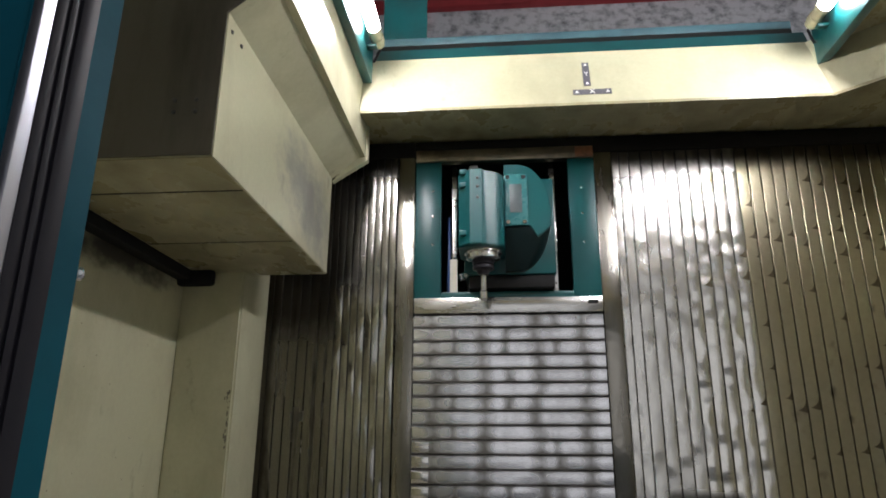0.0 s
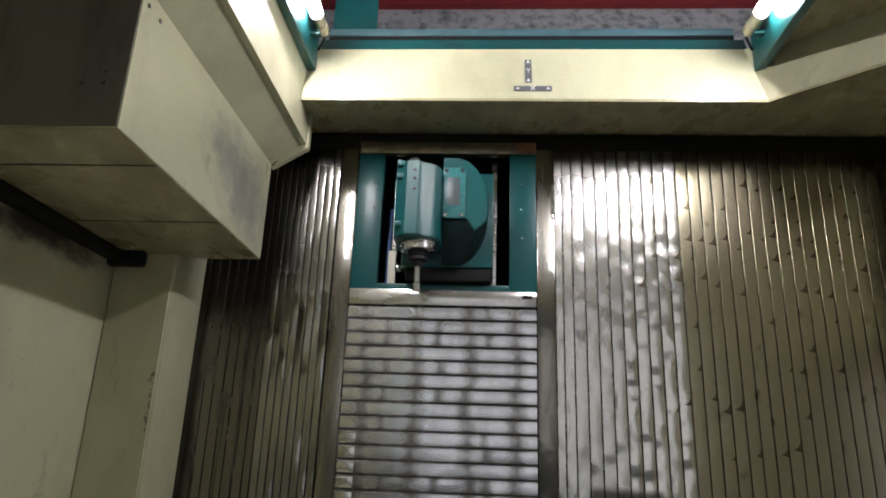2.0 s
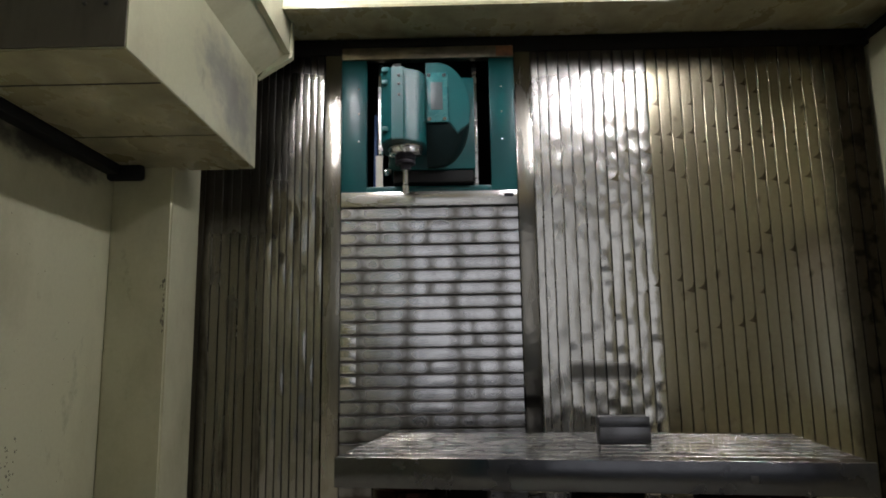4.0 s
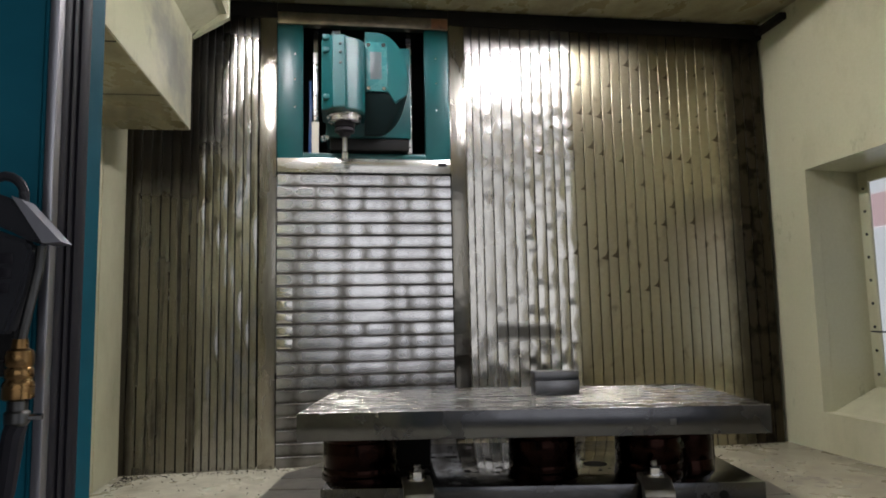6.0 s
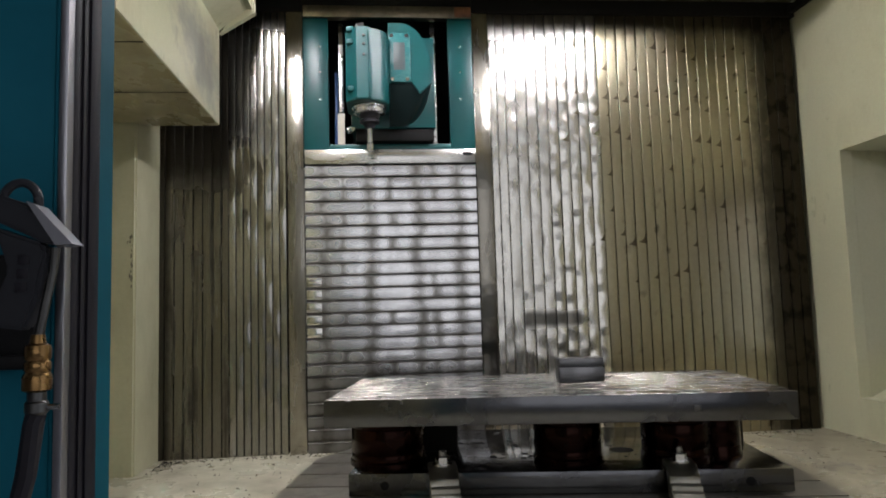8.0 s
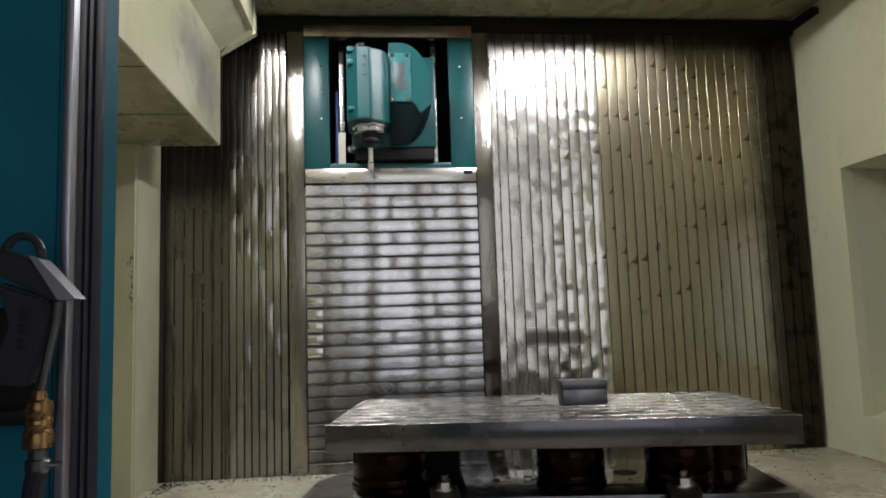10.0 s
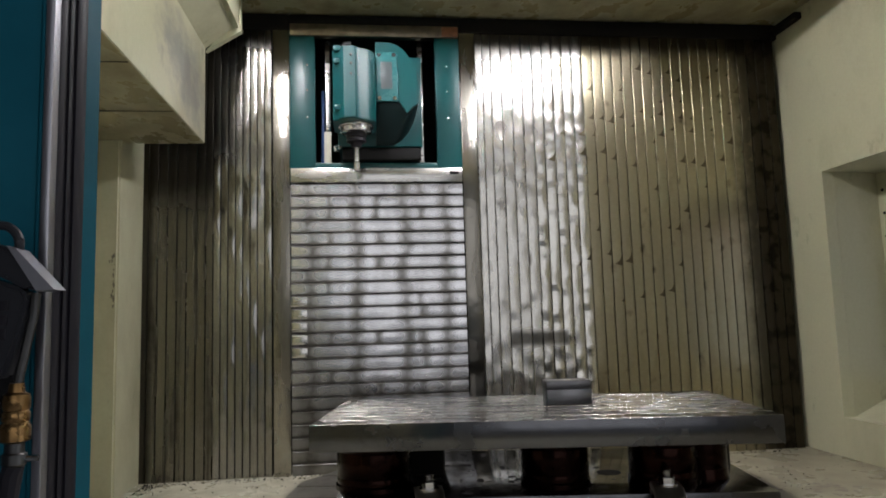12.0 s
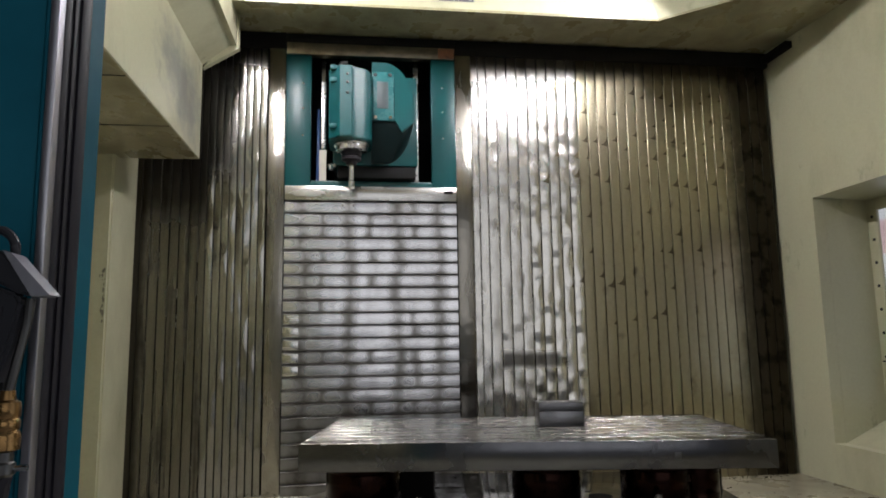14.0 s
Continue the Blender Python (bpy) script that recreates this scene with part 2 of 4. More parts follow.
SEAL = plain("dark_rubber_seal", (0.020, 0.0185, 0.024), 0.42)
NEAR_BLACK = plain("near_black_sheet", (0.006, 0.005, 0.0035), 0.7)
RISER = steel("brown_oiled_riser", (0.016, 0.0075, 0.006), (0.006, 0.0035, 0.003), 0.24, (1, 1, 1), 14, 0.8, 0.25, 30)
PLASTIC_BLACK = plain("black_plastic", (0.006, 0.006, 0.007), 0.5)
BRASS = steel("brass", (0.27, 0.16, 0.065), (0.10, 0.06, 0.025), 0.28, (1, 1, 1), 30, 0.5, 0.05)
PLASTIC = plain("dark_grey_plastic", (0.030, 0.031, 0.037), 0.38)
ALU = steel("aluminium_edge", (0.42, 0.42, 0.46), (0.22, 0.22, 0.25), 0.40, (1, 1, 0.3), 12, 0.5, 0.08)
BLUE = plain("blue_hose", (0.03, 0.08, 0.22), 0.45)
LEDGE = paint("blue_grey_ledge", (0.055, 0.115, 0.135), (0.025, 0.045, 0.055), 0.4, 0.5, 8.0)
RED = paint("red_beam_paint", (0.30, 0.025, 0.03), (0.10, 0.01, 0.015), 0.5, 0.5, 6)
CONCRETE = paint("concrete", (0.58, 0.58, 0.60), (0.12, 0.12, 0.13), 0.8, 1.0, 13.0, (1, 1, 1.2), 0.2)
SHEET = paint("roof_sheet", (0.42, 0.43, 0.42), (0.25, 0.25, 0.25), 0.5, 0.4, 5)
HALL = paint("hall_wall_paint", (0.36, 0.38, 0.40), (0.24, 0.25, 0.27), 0.7, 0.4, 1)
FLOORM = paint("worn_cream_floor", (0.45, 0.43, 0.33), (0.12, 0.10, 0.065), 0.35, 0.75, 5.0)
WET_STEEL = steel("wet_fixture_steel", (0.46, 0.46, 0.47), (0.12, 0.115, 0.11), 0.15, (1, 1, 1), 6, 0.8, 0.03)
TABLE_TOP = steel("oily_slotted_top", (0.085, 0.085, 0.090), (0.045, 0.043, 0.043), 0.27, (1, 1, 1), 8, 0.7, 0.006)
# Floor tone turns darker and browner towards the right wall.
ft = FLOORM.node_tree
fb = ft.nodes["Principled BSDF"]
before = fb.inputs["Base Color"].links[0].from_socket
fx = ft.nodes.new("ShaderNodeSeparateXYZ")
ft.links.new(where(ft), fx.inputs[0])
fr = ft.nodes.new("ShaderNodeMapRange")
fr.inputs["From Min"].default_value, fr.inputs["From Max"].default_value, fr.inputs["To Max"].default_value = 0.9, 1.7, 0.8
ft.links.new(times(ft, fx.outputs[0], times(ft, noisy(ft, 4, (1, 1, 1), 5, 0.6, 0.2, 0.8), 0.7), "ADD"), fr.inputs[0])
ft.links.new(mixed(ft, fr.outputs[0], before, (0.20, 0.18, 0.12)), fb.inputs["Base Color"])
LABEL = plain("grey_label", (0.10, 0.10, 0.115), 0.4)
WHITE = plain("white_print", (0.75, 0.75, 0.75), 0.5)
TAG = plain("etched_tag", (0.12, 0.14, 0.145), 0.4, 0.6)
TUBE = glowing("lamp_tube_light", (0.99, 0.945, 0.985), TUBE_POWER)
CLEAR = plain("lamp_end_fitting", (0.55, 0.50, 0.36), 0.25, 0.5)
GLASS, gt, gp = nodes_of("window_glass")
gp.inputs["Roughness"].default_value, gp.inputs["Transmission Weight"].default_value, gp.inputs["IOR"].default_value = 0.03, 1.0, 1.45


def shade_patched(name, y, z, wide, high, lean, colour, amount):
    """The cream paint with one ragged patch of shade coloured into an upright side sheet."""
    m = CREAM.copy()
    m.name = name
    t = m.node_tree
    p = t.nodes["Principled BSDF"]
    unshaded = p.inputs["Base Color"].links[0].from_socket
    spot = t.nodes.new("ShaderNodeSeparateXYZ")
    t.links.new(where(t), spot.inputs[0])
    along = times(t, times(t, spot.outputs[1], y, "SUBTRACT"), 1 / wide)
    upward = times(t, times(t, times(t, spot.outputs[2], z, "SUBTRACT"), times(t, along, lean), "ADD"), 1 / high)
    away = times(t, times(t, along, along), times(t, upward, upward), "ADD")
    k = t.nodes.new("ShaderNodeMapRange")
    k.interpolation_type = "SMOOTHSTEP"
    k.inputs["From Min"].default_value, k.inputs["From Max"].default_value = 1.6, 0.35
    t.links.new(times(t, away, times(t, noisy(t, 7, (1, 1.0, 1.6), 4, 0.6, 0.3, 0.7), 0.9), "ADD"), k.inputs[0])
    t.links.new(mixed(t, times(t, k.outputs[0], amount), unshaded, colour), p.inputs["Base Color"])
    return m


# Grey patch paints the extended head's shadow on the bulkhead side.
CREAM_HEAD_SHADE = shade_patched("cream_paint_head_shade", -0.55, 1.74, 0.42, 0.20, 0.055, (0.15, 0.15, 0.155), 0.72)
# Near-black patch paints the shade on the wall beneath the bulkhead.
CREAM_WALL_SHADE = shade_patched("cream_paint_wall_shade", -0.80, 1.47, 0.50, 0.085, 0.0, (0.010, 0.009, 0.007), 0.95)


# ---- shapes ----
def bm_box(x0, x1, y0, y1, z0, z1, bevel=0.0, segments=2, bm=None):
    own = bmesh.new()
    bmesh.ops.create_cube(own, size=1)
    for v in own.verts:
        v.co = Vector(((x0 + x1) / 2 + v.co.x * (x1 - x0), (y0 + y1) / 2 + v.co.y * (y1 - y0), (z0 + z1) / 2 + v.co.z * (z1 - z0)))
    if bevel:
        bmesh.ops.bevel(own, geom=own.edges[:], offset=bevel, segments=segments, affect="EDGES", profile=0.5)
    if bm is None:
        return own
    me = bpy.data.meshes.new("tmp")
    own.to_mesh(me)
    bm.from_mesh(me)
    bpy.data.meshes.remove(me)
    own.free()
    return bm


def bm_lathe(profile, m=None, n=32, bm=None):
    """A turned body round z from (radius, height) pairs."""
    bm = bm or bmesh.new()
    rings = []
    m = m or Matrix()
    for r, z in profile:
        rings.append([bm.verts.new(m @ Vector((r * math.cos(2 * math.pi * k / n), r * math.sin(2 * math.pi * k / n), z))) for k in range(n)])
    for a, b in zip(rings, rings[1:]):
        for k in range(n):
            bm.faces.new((a[k], a[(k + 1) % n], b[(k + 1) % n], b[k]))
    bm.faces.new(rings[0][::-1])
    bm.faces.new(rings[-1])
    return bm


def bm_extrude(outline, axis, a, b, bm=None):
    """A closed outline of pairs pulled along an axis from a to b."""
    bm = bm or bmesh.new()
    put = {"x": lambda p, d: (d, p[0], p[1]), "y": lambda p, d: (p[0], d, p[1]), "z": lambda p, d: (p[0], p[1], d)}[axis]
    one = [bm.verts.new(put(p, a)) for p in outline]
    two = [bm.verts.new(put(p, b)) for p in outline]
    n = len(outline)
    bm.faces.new(one)
    bm.faces.new(two[::-1])
    for k in range(n):
        bm.faces.new((one[k], two[k], two[(k + 1) % n], one[(k + 1) % n]))
    bmesh.ops.recalc_face_normals(bm, faces=bm.faces[:])
    return bm


def bm_tube(points, r, n=10, bm=None):
    bm = bm or bmesh.new()
    pts = [Vector(p) for p in points]
    rings = []
    up = Vector((0.13, 0.21, 0.97))
    for i, p in enumerate(pts):
        d = (pts[min(i + 1, len(pts) - 1)] - pts[max(i - 1, 0)]).normalized()
        u = d.cross(up).normalized()
        w = d.cross(u)
        rings.append([bm.verts.new(p + r * (u * math.cos(2 * math.pi * k / n) + w * math.sin(2 * math.pi * k / n))) for k in range(n)])
    for a, b in zip(rings, rings[1:]):
        for k in range(n):
            bm.faces.new((a[k], a[(k + 1) % n], b[(k + 1) % n], b[k]))
    bm.faces.new(rings[0][::-1])
    bm.faces.new(rings[-1])
    bmesh.ops.recalc_face_normals(bm, faces=bm.faces[:])
    return bm


def mesh_of(name, bm, material, smooth=True):
    me = bpy.data.meshes.new(name)
    bmesh.ops.recalc_face_normals(bm, faces=bm.faces[:])
    bm.to_mesh(me)
    bm.free()
    me.materials.append(material)
    if smooth:
        me.shade_smooth()
        me.set_sharp_from_angle(angle=radians(35))
    return me


def part(name, bm, material, parent=None, label=""):
    ob = new(name, mesh_of(name, bm, material))
    ob.parent = parent
    return tagged(ob, label)


def thing(name, label, category, group="", kind="", at=None):
    ob = new(name)
    if at:
        ob.matrix_world = at
    return tagged(ob, label, category, group, kind)


def structure(name, bm, material, label, category):
    return tagged(part(name, bm, material), label, category, "", "structure")


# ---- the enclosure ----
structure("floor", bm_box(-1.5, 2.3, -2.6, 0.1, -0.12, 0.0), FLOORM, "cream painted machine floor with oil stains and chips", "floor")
bm = bm_box(-1.5, -1.40, -2.5, 0.1, 0.0, 3.0)
structure("wall_left", bm, CREAM_WALL_SHADE, "cream painted sheet wall of the machine enclosure", "wall")
bm = bm_extrude([(-1.40, -0.275), (-1.118, -0.300), (-1.113, 0.05), (-1.40, 0.05)], "z", 0.0, 1.62)
bmesh.ops.bevel(bm, geom=[e for e in bm.edges if abs(e.verts[0].co.z - e.verts[1].co.z) > 1], offset=0.008, segments=3, affect="EDGES")
structure("wall_pilaster", bm, CREAM, "cream sheet pilaster beside the steel cover", "wall")

# right wall with its splayed window recess
WX, WY0, WY1, WZ0, WZ1 = 2.183, -1.35, -0.272, 0.187, 1.379
bm = bm_box(WX, WX + 0.06, WY1, 0.1, -0.02, 3.0)
bm_box(WX, WX + 0.06, -2.6, WY0, -0.02, 3.0, bm=bm)
bm_box(WX, WX + 0.06, WY0, WY1, -0.02, WZ0, bm=bm)
bm_box(WX, WX + 0.06, WY0, WY1, WZ1, 3.0, bm=bm)
structure("wall_right", bm, CREAM, "cream painted sheet wall with a deep window recess", "wall")
GX = 2.50
inner = [(WY1 + 0.01, 0.30), (WY1 + 0.01, 1.37), (WY0 - 0.01, 1.37), (WY0 - 0.01, 0.30)]
outer = [(WY1, WZ0), (WY1, WZ1), (WY0, WZ1), (WY0, WZ0)]
bm = bmesh.new()
va = [bm.verts.new((WX + 0.061, a, b)) for a, b in outer]
vb = [bm.verts.new((GX, a, b)) for a, b in inner]
vc = [bm.verts.new((GX, a + (0.04 if k < 2 else -0.04), b + (-0.04 if k in (0, 3) else 0.04))) for k, (a, b) in enumerate(inner)]
vd = [bm.verts.new((WX + 0.061, a + (0.04 if k < 2 else -0.04), b + (-0.04 if k in (0, 3) else 0.04))) for k, (a, b) in enumerate(outer)]
for k in range(4):
    j = (k + 1) % 4
    bm.faces.new((va[k], va[j], vb[j], vb[k]))
    bm.faces.new((vb[k], vb[j], vc[j], vc[k]))
    bm.faces.new((vc[k], vc[j], vd[j], vd[k]))
    bm.faces.new((vd[k], vd[j], va[j], va[k]))
structure("window_recess", bm, CREAM, "splayed cream sheet lining of the window recess", "window recess")
window = thing("window_1", "machine side window in a screwed cream frame with a thin rod", "window", "", "structure")
bm = bm_box(GX - 0.02, GX, WY1 - 0.05, WY1 + 0.01, 0.30, 1.37, 0.003)
bm_box(GX - 0.02, GX, WY0 - 0.01, WY0 + 0.05, 0.30, 1.37, 0.003, bm=bm)
bm_box(GX - 0.02, GX, WY0 + 0.051, WY1 - 0.051, 0.30, 0.35, 0.003, bm=bm)
bm_box(GX - 0.02, GX, WY0 + 0.051, WY1 - 0.051, 1.31, 1.37, 0.003, bm=bm)
part("window_frame", bm, CREAM, window)
pane = part("window_pane", bm_box(GX - 0.012, GX - 0.006, WY0 + 0.045, WY1 - 0.045, 0.345, 1.315), GLASS, window, "clear safety glass pane")
pane.visible_shadow = False
part("rod", bm_tube([(GX - 0.03, WY1 - 0.01, 0.568), (GX - 0.03, WY0, 0.55)], 0.004, 8), SEAL, window, "thin dark rod across the glass")
screw_mesh = mesh_of("screw", bm_lathe([(0.0075, 0), (0.0075, 0.004), (0.004, 0.007)], Matrix.Rotation(radians(-90), 4, "Y"), 10), SEAL)
for k in range(9):
    o = new("screw", screw_mesh)
    o.parent, o.location = window, (GX - 0.0205, WY1 - 0.025, 0.36 + 0.115 * k)
# Backdrop and stripe glow in place of the light on the hall wall.
OUTSIDE = glowing("bright_hall_beyond", (0.86, 0.92, 1.0), 0.62)
PINK = glowing("bright_hall_stripe", (0.85, 0.55, 0.60), 0.55)
outside = structure("backdrop", bm_box(4.2, 4.25, -6, 2.0, -0.9, 4.2), OUTSIDE, "pale hall wall seen through the side window", "backdrop")
structure("hall_stripe", bm_box(4.18, 4.197, -6, 2.0, 1.35, 1.62), PINK, "faded red stripe on the hall wall", "stripe")

# overhang above the covers
Z0 = 2.215
bm = bm_extrude([(-1.40, 0.10), (-1.40, -0.391), (1.37, -0.391), (2.183, -1.11), (2.183, 0.10)], "z", Z0, Z0 + 0.012)
for v in bm.verts:
    v.co.z += max(0.0, 0.391 + v.co.y) * 0.115
structure("ceiling_overhang", bm, CREAM_UNDER, "darker streaked cream sheet underside over the steel covers", "ceiling")
bm = bmesh.new()
low = [(-0.63, -0.391), (1.37, -0.391), (2.183, -1.11)]
high = [(-0.63, -0.321), (1.325, -0.321), (2.183, -1.044)]
rows = [[bm.verts.new((x, y, Z0 + 0.0125)) for x, y in low], [bm.verts.new((x, y, 2.52)) for x, y in high],
        [bm.verts.new((x, y + 0.03, 2.52)) for x, y in high], [bm.verts.new((x, y + 0.04, Z0 + 0.0125)) for x, y in low]]
for a, b in zip(rows, rows[1:] + rows[:1]):
    for k in range(2):
        bm.faces.new((a[k], a[k + 1], b[k + 1], b[k]))
structure("trim", bm, CREAM, "bright cream fascia board above the covers", "fascia")

tagged(part("wall_clip", bm_box(2.140, 2.182, -0.23, 0.02, 2.190, 2.228, 0.006), NEAR_BLACK), "small dark clip under the overhang on the wall", "clip")

# bulkhead box on the left
P = [(-1.40, 1.53), (-0.779, 1.53), (-0.779, 1.974), (-0.655, 2.075), (-0.63, 2.075), (-0.63, 2.95), (-1.40, 2.95)]
bm = bm_extrude(P, "y", -1.43, -0.235)
bulk = structure("bulkhead_box", bm, CREAM_HEAD_SHADE, "cream sheet bulkhead box hanging on the enclosure wall", "bulkhead")
# Front sheet coloured dark for the side away from the lamps, with streaks.
part("front_sheet", bm_extrude([(-1.395, 1.533), (-0.782, 1.533), (-0.782, 1.972), (-0.66, 2.072), (-0.635, 2.076), (-0.635, 2.94), (-1.395, 2.94)], "y", -1.436, -1.4305), paint("shaded_streaked_sheet", (0.085, 0.076, 0.060), (0.016, 0.014, 0.010), 0.40, 0.8, 3.0, (3, 1, 0.5)), bulk, "streaked front sheet, darkened for its shaded side")
part("bottom_sheet", bm_box(-1.335, -0.783, -1.428, -0.237, 1.5265, 1.5298, 0.001), CREAM_UNDER, bulk, "darker streaked cream underside sheet")
for y in (-1.20, -0.71):
    part("seam", bm_box(-1.33, -0.785, y - 0.0025, y + 0.0025, 1.5245, 1.5263), NEAR_BLACK, bulk, "dark sheet seam")
for dx, dz in ((0, 0), (0.06, 0), (0, 0.035), (0.06, 0.035)):
    part("screw", bm_lathe([(0.006, 0), (0.006, 0.004), (0.003, 0.006)], Matrix.Translation((-0.90 + dx, -1.4362, 1.66 + dz)) @ Matrix.Rotation(radians(90), 4, "X"), 10), CAST, bulk)
for y in (-1.40, -1.33):
    part("screw", bm_lathe([(0.007, 0), (0.007, 0.003), (0.003, 0.005)], Matrix.Translation((-0.7788, y, 1.93)) @ Matrix.Rotation(radians(90), 4, "Y"), 10), CAST, bulk)
# Solid black bars stand in for the shaded gap under the bulkhead.
part("gap_shade_strip", bm_box(-1.3995, -1.34, -1.43, -0.301, 1.485, 1.5295, 0.004), BLACK, bulk, "black strip for the shaded gap along the wall")
part("gap_shade_block", bm_box(-1.3995, -1.24, -0.345, -0.301, 1.46, 1.5295, 0.015), BLACK, bulk, "black block for the shaded gap in the corner")
part("end_board", bm_extrude([(-0.7785, 1.96), (-0.62, 2.06), (-0.62, 2.3), (-0.70, 2.3), (-0.70, 2.06)], "y", -0.236, -0.205), CREAM, bulk)

# roof opening with teal frame
roof = thing("roof_frame", "teal painted steel frame round the open machine roof", "frame", "", "structure")
part("front_beam", bm_extrude([(-0.320, 2.5215), (-0.292, 2.590), (-0.20, 2.590), (-0.20, 2.5215)], "x", -0.585, 1.34), TEAL_SHADED, roof)
part("slot", bm_box(-0.585, 1.34, -0.196, -0.190, 2.591, 2.679, 0.001), BLACK, roof, "dark slot behind the beam")
part("ledge", bm_box(-0.585, 1.34, -0.198, -0.14, 2.680, 2.719, 0.003), LEDGE, roof, "blue-grey ledge with dark slot")
for x0, x1 in ((-0.629, -0.588), (1.343, 1.384)):
    part("side_rail", bm_box(x0, x1, -2.5, -0.353, 2.385, 2.56, 0.004), TEAL, roof)
part("corner_plate", bm_box(-0.588, -0.368, -0.132, -0.122, 2.60, 3.15, 0.002), TEAL_SHADED, roof)
structure("ceiling_right", bm_box(1.385, 2.183, -2.5, -0.36, 2.47, 2.50), CREAM_UNDER, "shaded cream roof sheet beside the roof opening", "ceiling")
structure("ceiling_front", bm_box(-1.40, 2.183, -2.6, -2.3, 2.50, 2.56), CREAM_UNDER, "cream roof sheet above the doorway", "ceiling")


def tube_lamp(x, turn):
    lamp = thing("tube_lamp", "lit tubular machine lamp with clear end caps on the roof rail", "lamp", "roof tube lamps", at=pose(x, -0.44, 2.525))
    R = Matrix.Rotation(radians(90), 4, "X")
    part("tube", bm_lathe([(0.028, 0.135), (0.028, 1.30)], R, 24), TUBE, lamp, "glowing white tube")
    part("end_cap", bm_lathe([(0.012, 0.0), (0.026, 0.004), (0.026, 0.03), (0.031, 0.032), (0.031, 0.062), (0.027, 0.066), (0.027, 0.105), (0.030, 0.107), (0.030, 0.134)], R, 24), CLEAR, lamp)
    part("end_cap", bm_lathe([(0.027, 1.301), (0.031, 1.33), (0.031, 1.38), (0.012, 1.40)], R, 24), CLEAR, lamp)
    part("bracket", bm_box(min(0, turn * 0.043), max(0, turn * 0.043), -0.06, -0.03, -0.045, -0.032, 0.002), TEAL, lamp)
    part("cable", bm_tube([(0, 0, 0), (0, 0.03, -0.005), (turn * 0.02, 0.05, -0.03), (turn * 0.035, 0.06, -0.05)], 0.006), SEAL, lamp)


tube_lamp(-0.545, -1)
tube_lamp(1.300, 1)

# front wall of the machine round the doorway
bm = bm_box(1.83, 2.24, -2.6, -2.5, -0.9, 2.5)
bm_box(-1.5, 1.829, -2.6, -2.5, 2.30, 2.5, bm=bm)
bm_box(-1.5, 1.829, -2.6, -2.5, -0.9, 0.05, bm=bm)
structure("wall_front", bm, paint("olive_front_paint", (0.27, 0.235, 0.13), (0.12, 0.10, 0.06), 0.45, 0.5, 3), "cream machine front round the open doorway", "wall")

# hall
structure("ground", bm_box(-7, 8, -9, 6, -1.0, -0.9), CONCRETE, "grey concrete hall floor", "floor")
bm = bm_box(-7, -1.2, -7.6, -7.4, -0.9, 6)
bm_box(3.6, 8, -7.6, -7.4, -0.9, 6, bm=bm)
bm_box(-1.199, 3.599, -7.6, -7.4, 3.2, 6, bm=bm)
bm_box(-1.199, 3.599, -7.6, -7.4, -0.9, 0.2, bm=bm)
structure("wall_hall_back", bm, HALL, "plain pale hall wall", "wall")
structure("wall_hall_west", bm_box(-7.1, -7, -9, 6, -0.9, 6), HALL, "plain pale hall wall", "wall")
structure("wall_hall_east", bm_box(8, 8.1, -9, 6, -0.9, 6), HALL, "plain pale hall wall", "wall")
structure("wall_hall_far", bm_box(-7, 8, 2.1, 2.2, -0.9, 4.579), CONCRETE, "stained grey concrete wall of the hall", "wall")
structure("beam", bm_box(-7, 8, 2.02, 2.25, 4.58, 4.68, 0.01), RED, "dark red painted steel beam", "beam")
bm = bmesh.new()
n = 900
top = [bm.verts.new((-7 + 15 * k / n, 2.3, 4.70 + 0.02 * (abs((k % 6) - 3) / 1.5 - 1))) for k in range(n + 1)]
end = [bm.verts.new((v.co.x, -3.5, v.co.z + 1.6)) for v in top]
for k in range(n):
    bm.faces.new((top[k], top[k + 1], end[k + 1], end[k]))
structure("hall_roof", bm, SHEET, "corrugated pale grey roof sheets", "roof")
bm = bm_box(-7, 8, -9, -6.6, 6.0, 6.1)
structure("hall_roof_rear", bm, SHEET, "pale grey hall roof", "roof")

# ---- labels on the fascia ----


def label_plate(name, w, h, x, z, letter):
    lab = thing(name, "grey axis label with white letter and arrow", "label", "axis labels", at=pose(x, -0.391 + 0.039 * (z - 2.2275) / 0.1625 - 0.004, z, -13.5, 0, 0))
    part("plate", bm_box(-w / 2, w / 2, 0, 0.002, -h / 2, h / 2, 0.0006, 1), LABEL, lab)
    curve = bpy.data.curves.new("letter", "FONT")
    curve.body, curve.size, curve.extrude, curve.align_x, curve.align_y = letter, 0.035, 0.0003, "CENTER", "CENTER"
    t = new("letter", curve)
    t.data.materials.append(WHITE)
    t.parent = lab
    t.matrix_local = pose(0, -0.0008, 0, 90, 0, 0)
    for k in (-1, 1):
        px, pz = (k * w * 0.40, 0) if w > h else (0, k * h * 0.40)
        part("arrow", bm_extrude([(px - 0.008, pz - 0.006), (px + 0.008, pz - 0.006), (px, pz + 0.009)], "y", -0.0012, -0.0004), WHITE, lab)


label_plate("axis_label", 0.030, 0.140, 0.366, 2.385, "Y")
label_plate("axis_label", 0.165, 0.030, 0.384, 2.283, "X")

# ---- back wall covers ----
structure("wall_back", bm_box(-1.5, 2.3, 0.055, 0.095, -0.12, 1.40), NEAR_BLACK, "dark machine sheet behind the steel covers", "wall")
structure("wall_back_upper", bm_box(-1.5, -0.46, 0.055, 0.095, 1.40, 2.262), NEAR_BLACK, "dark machine sheet behind the steel covers", "wall")
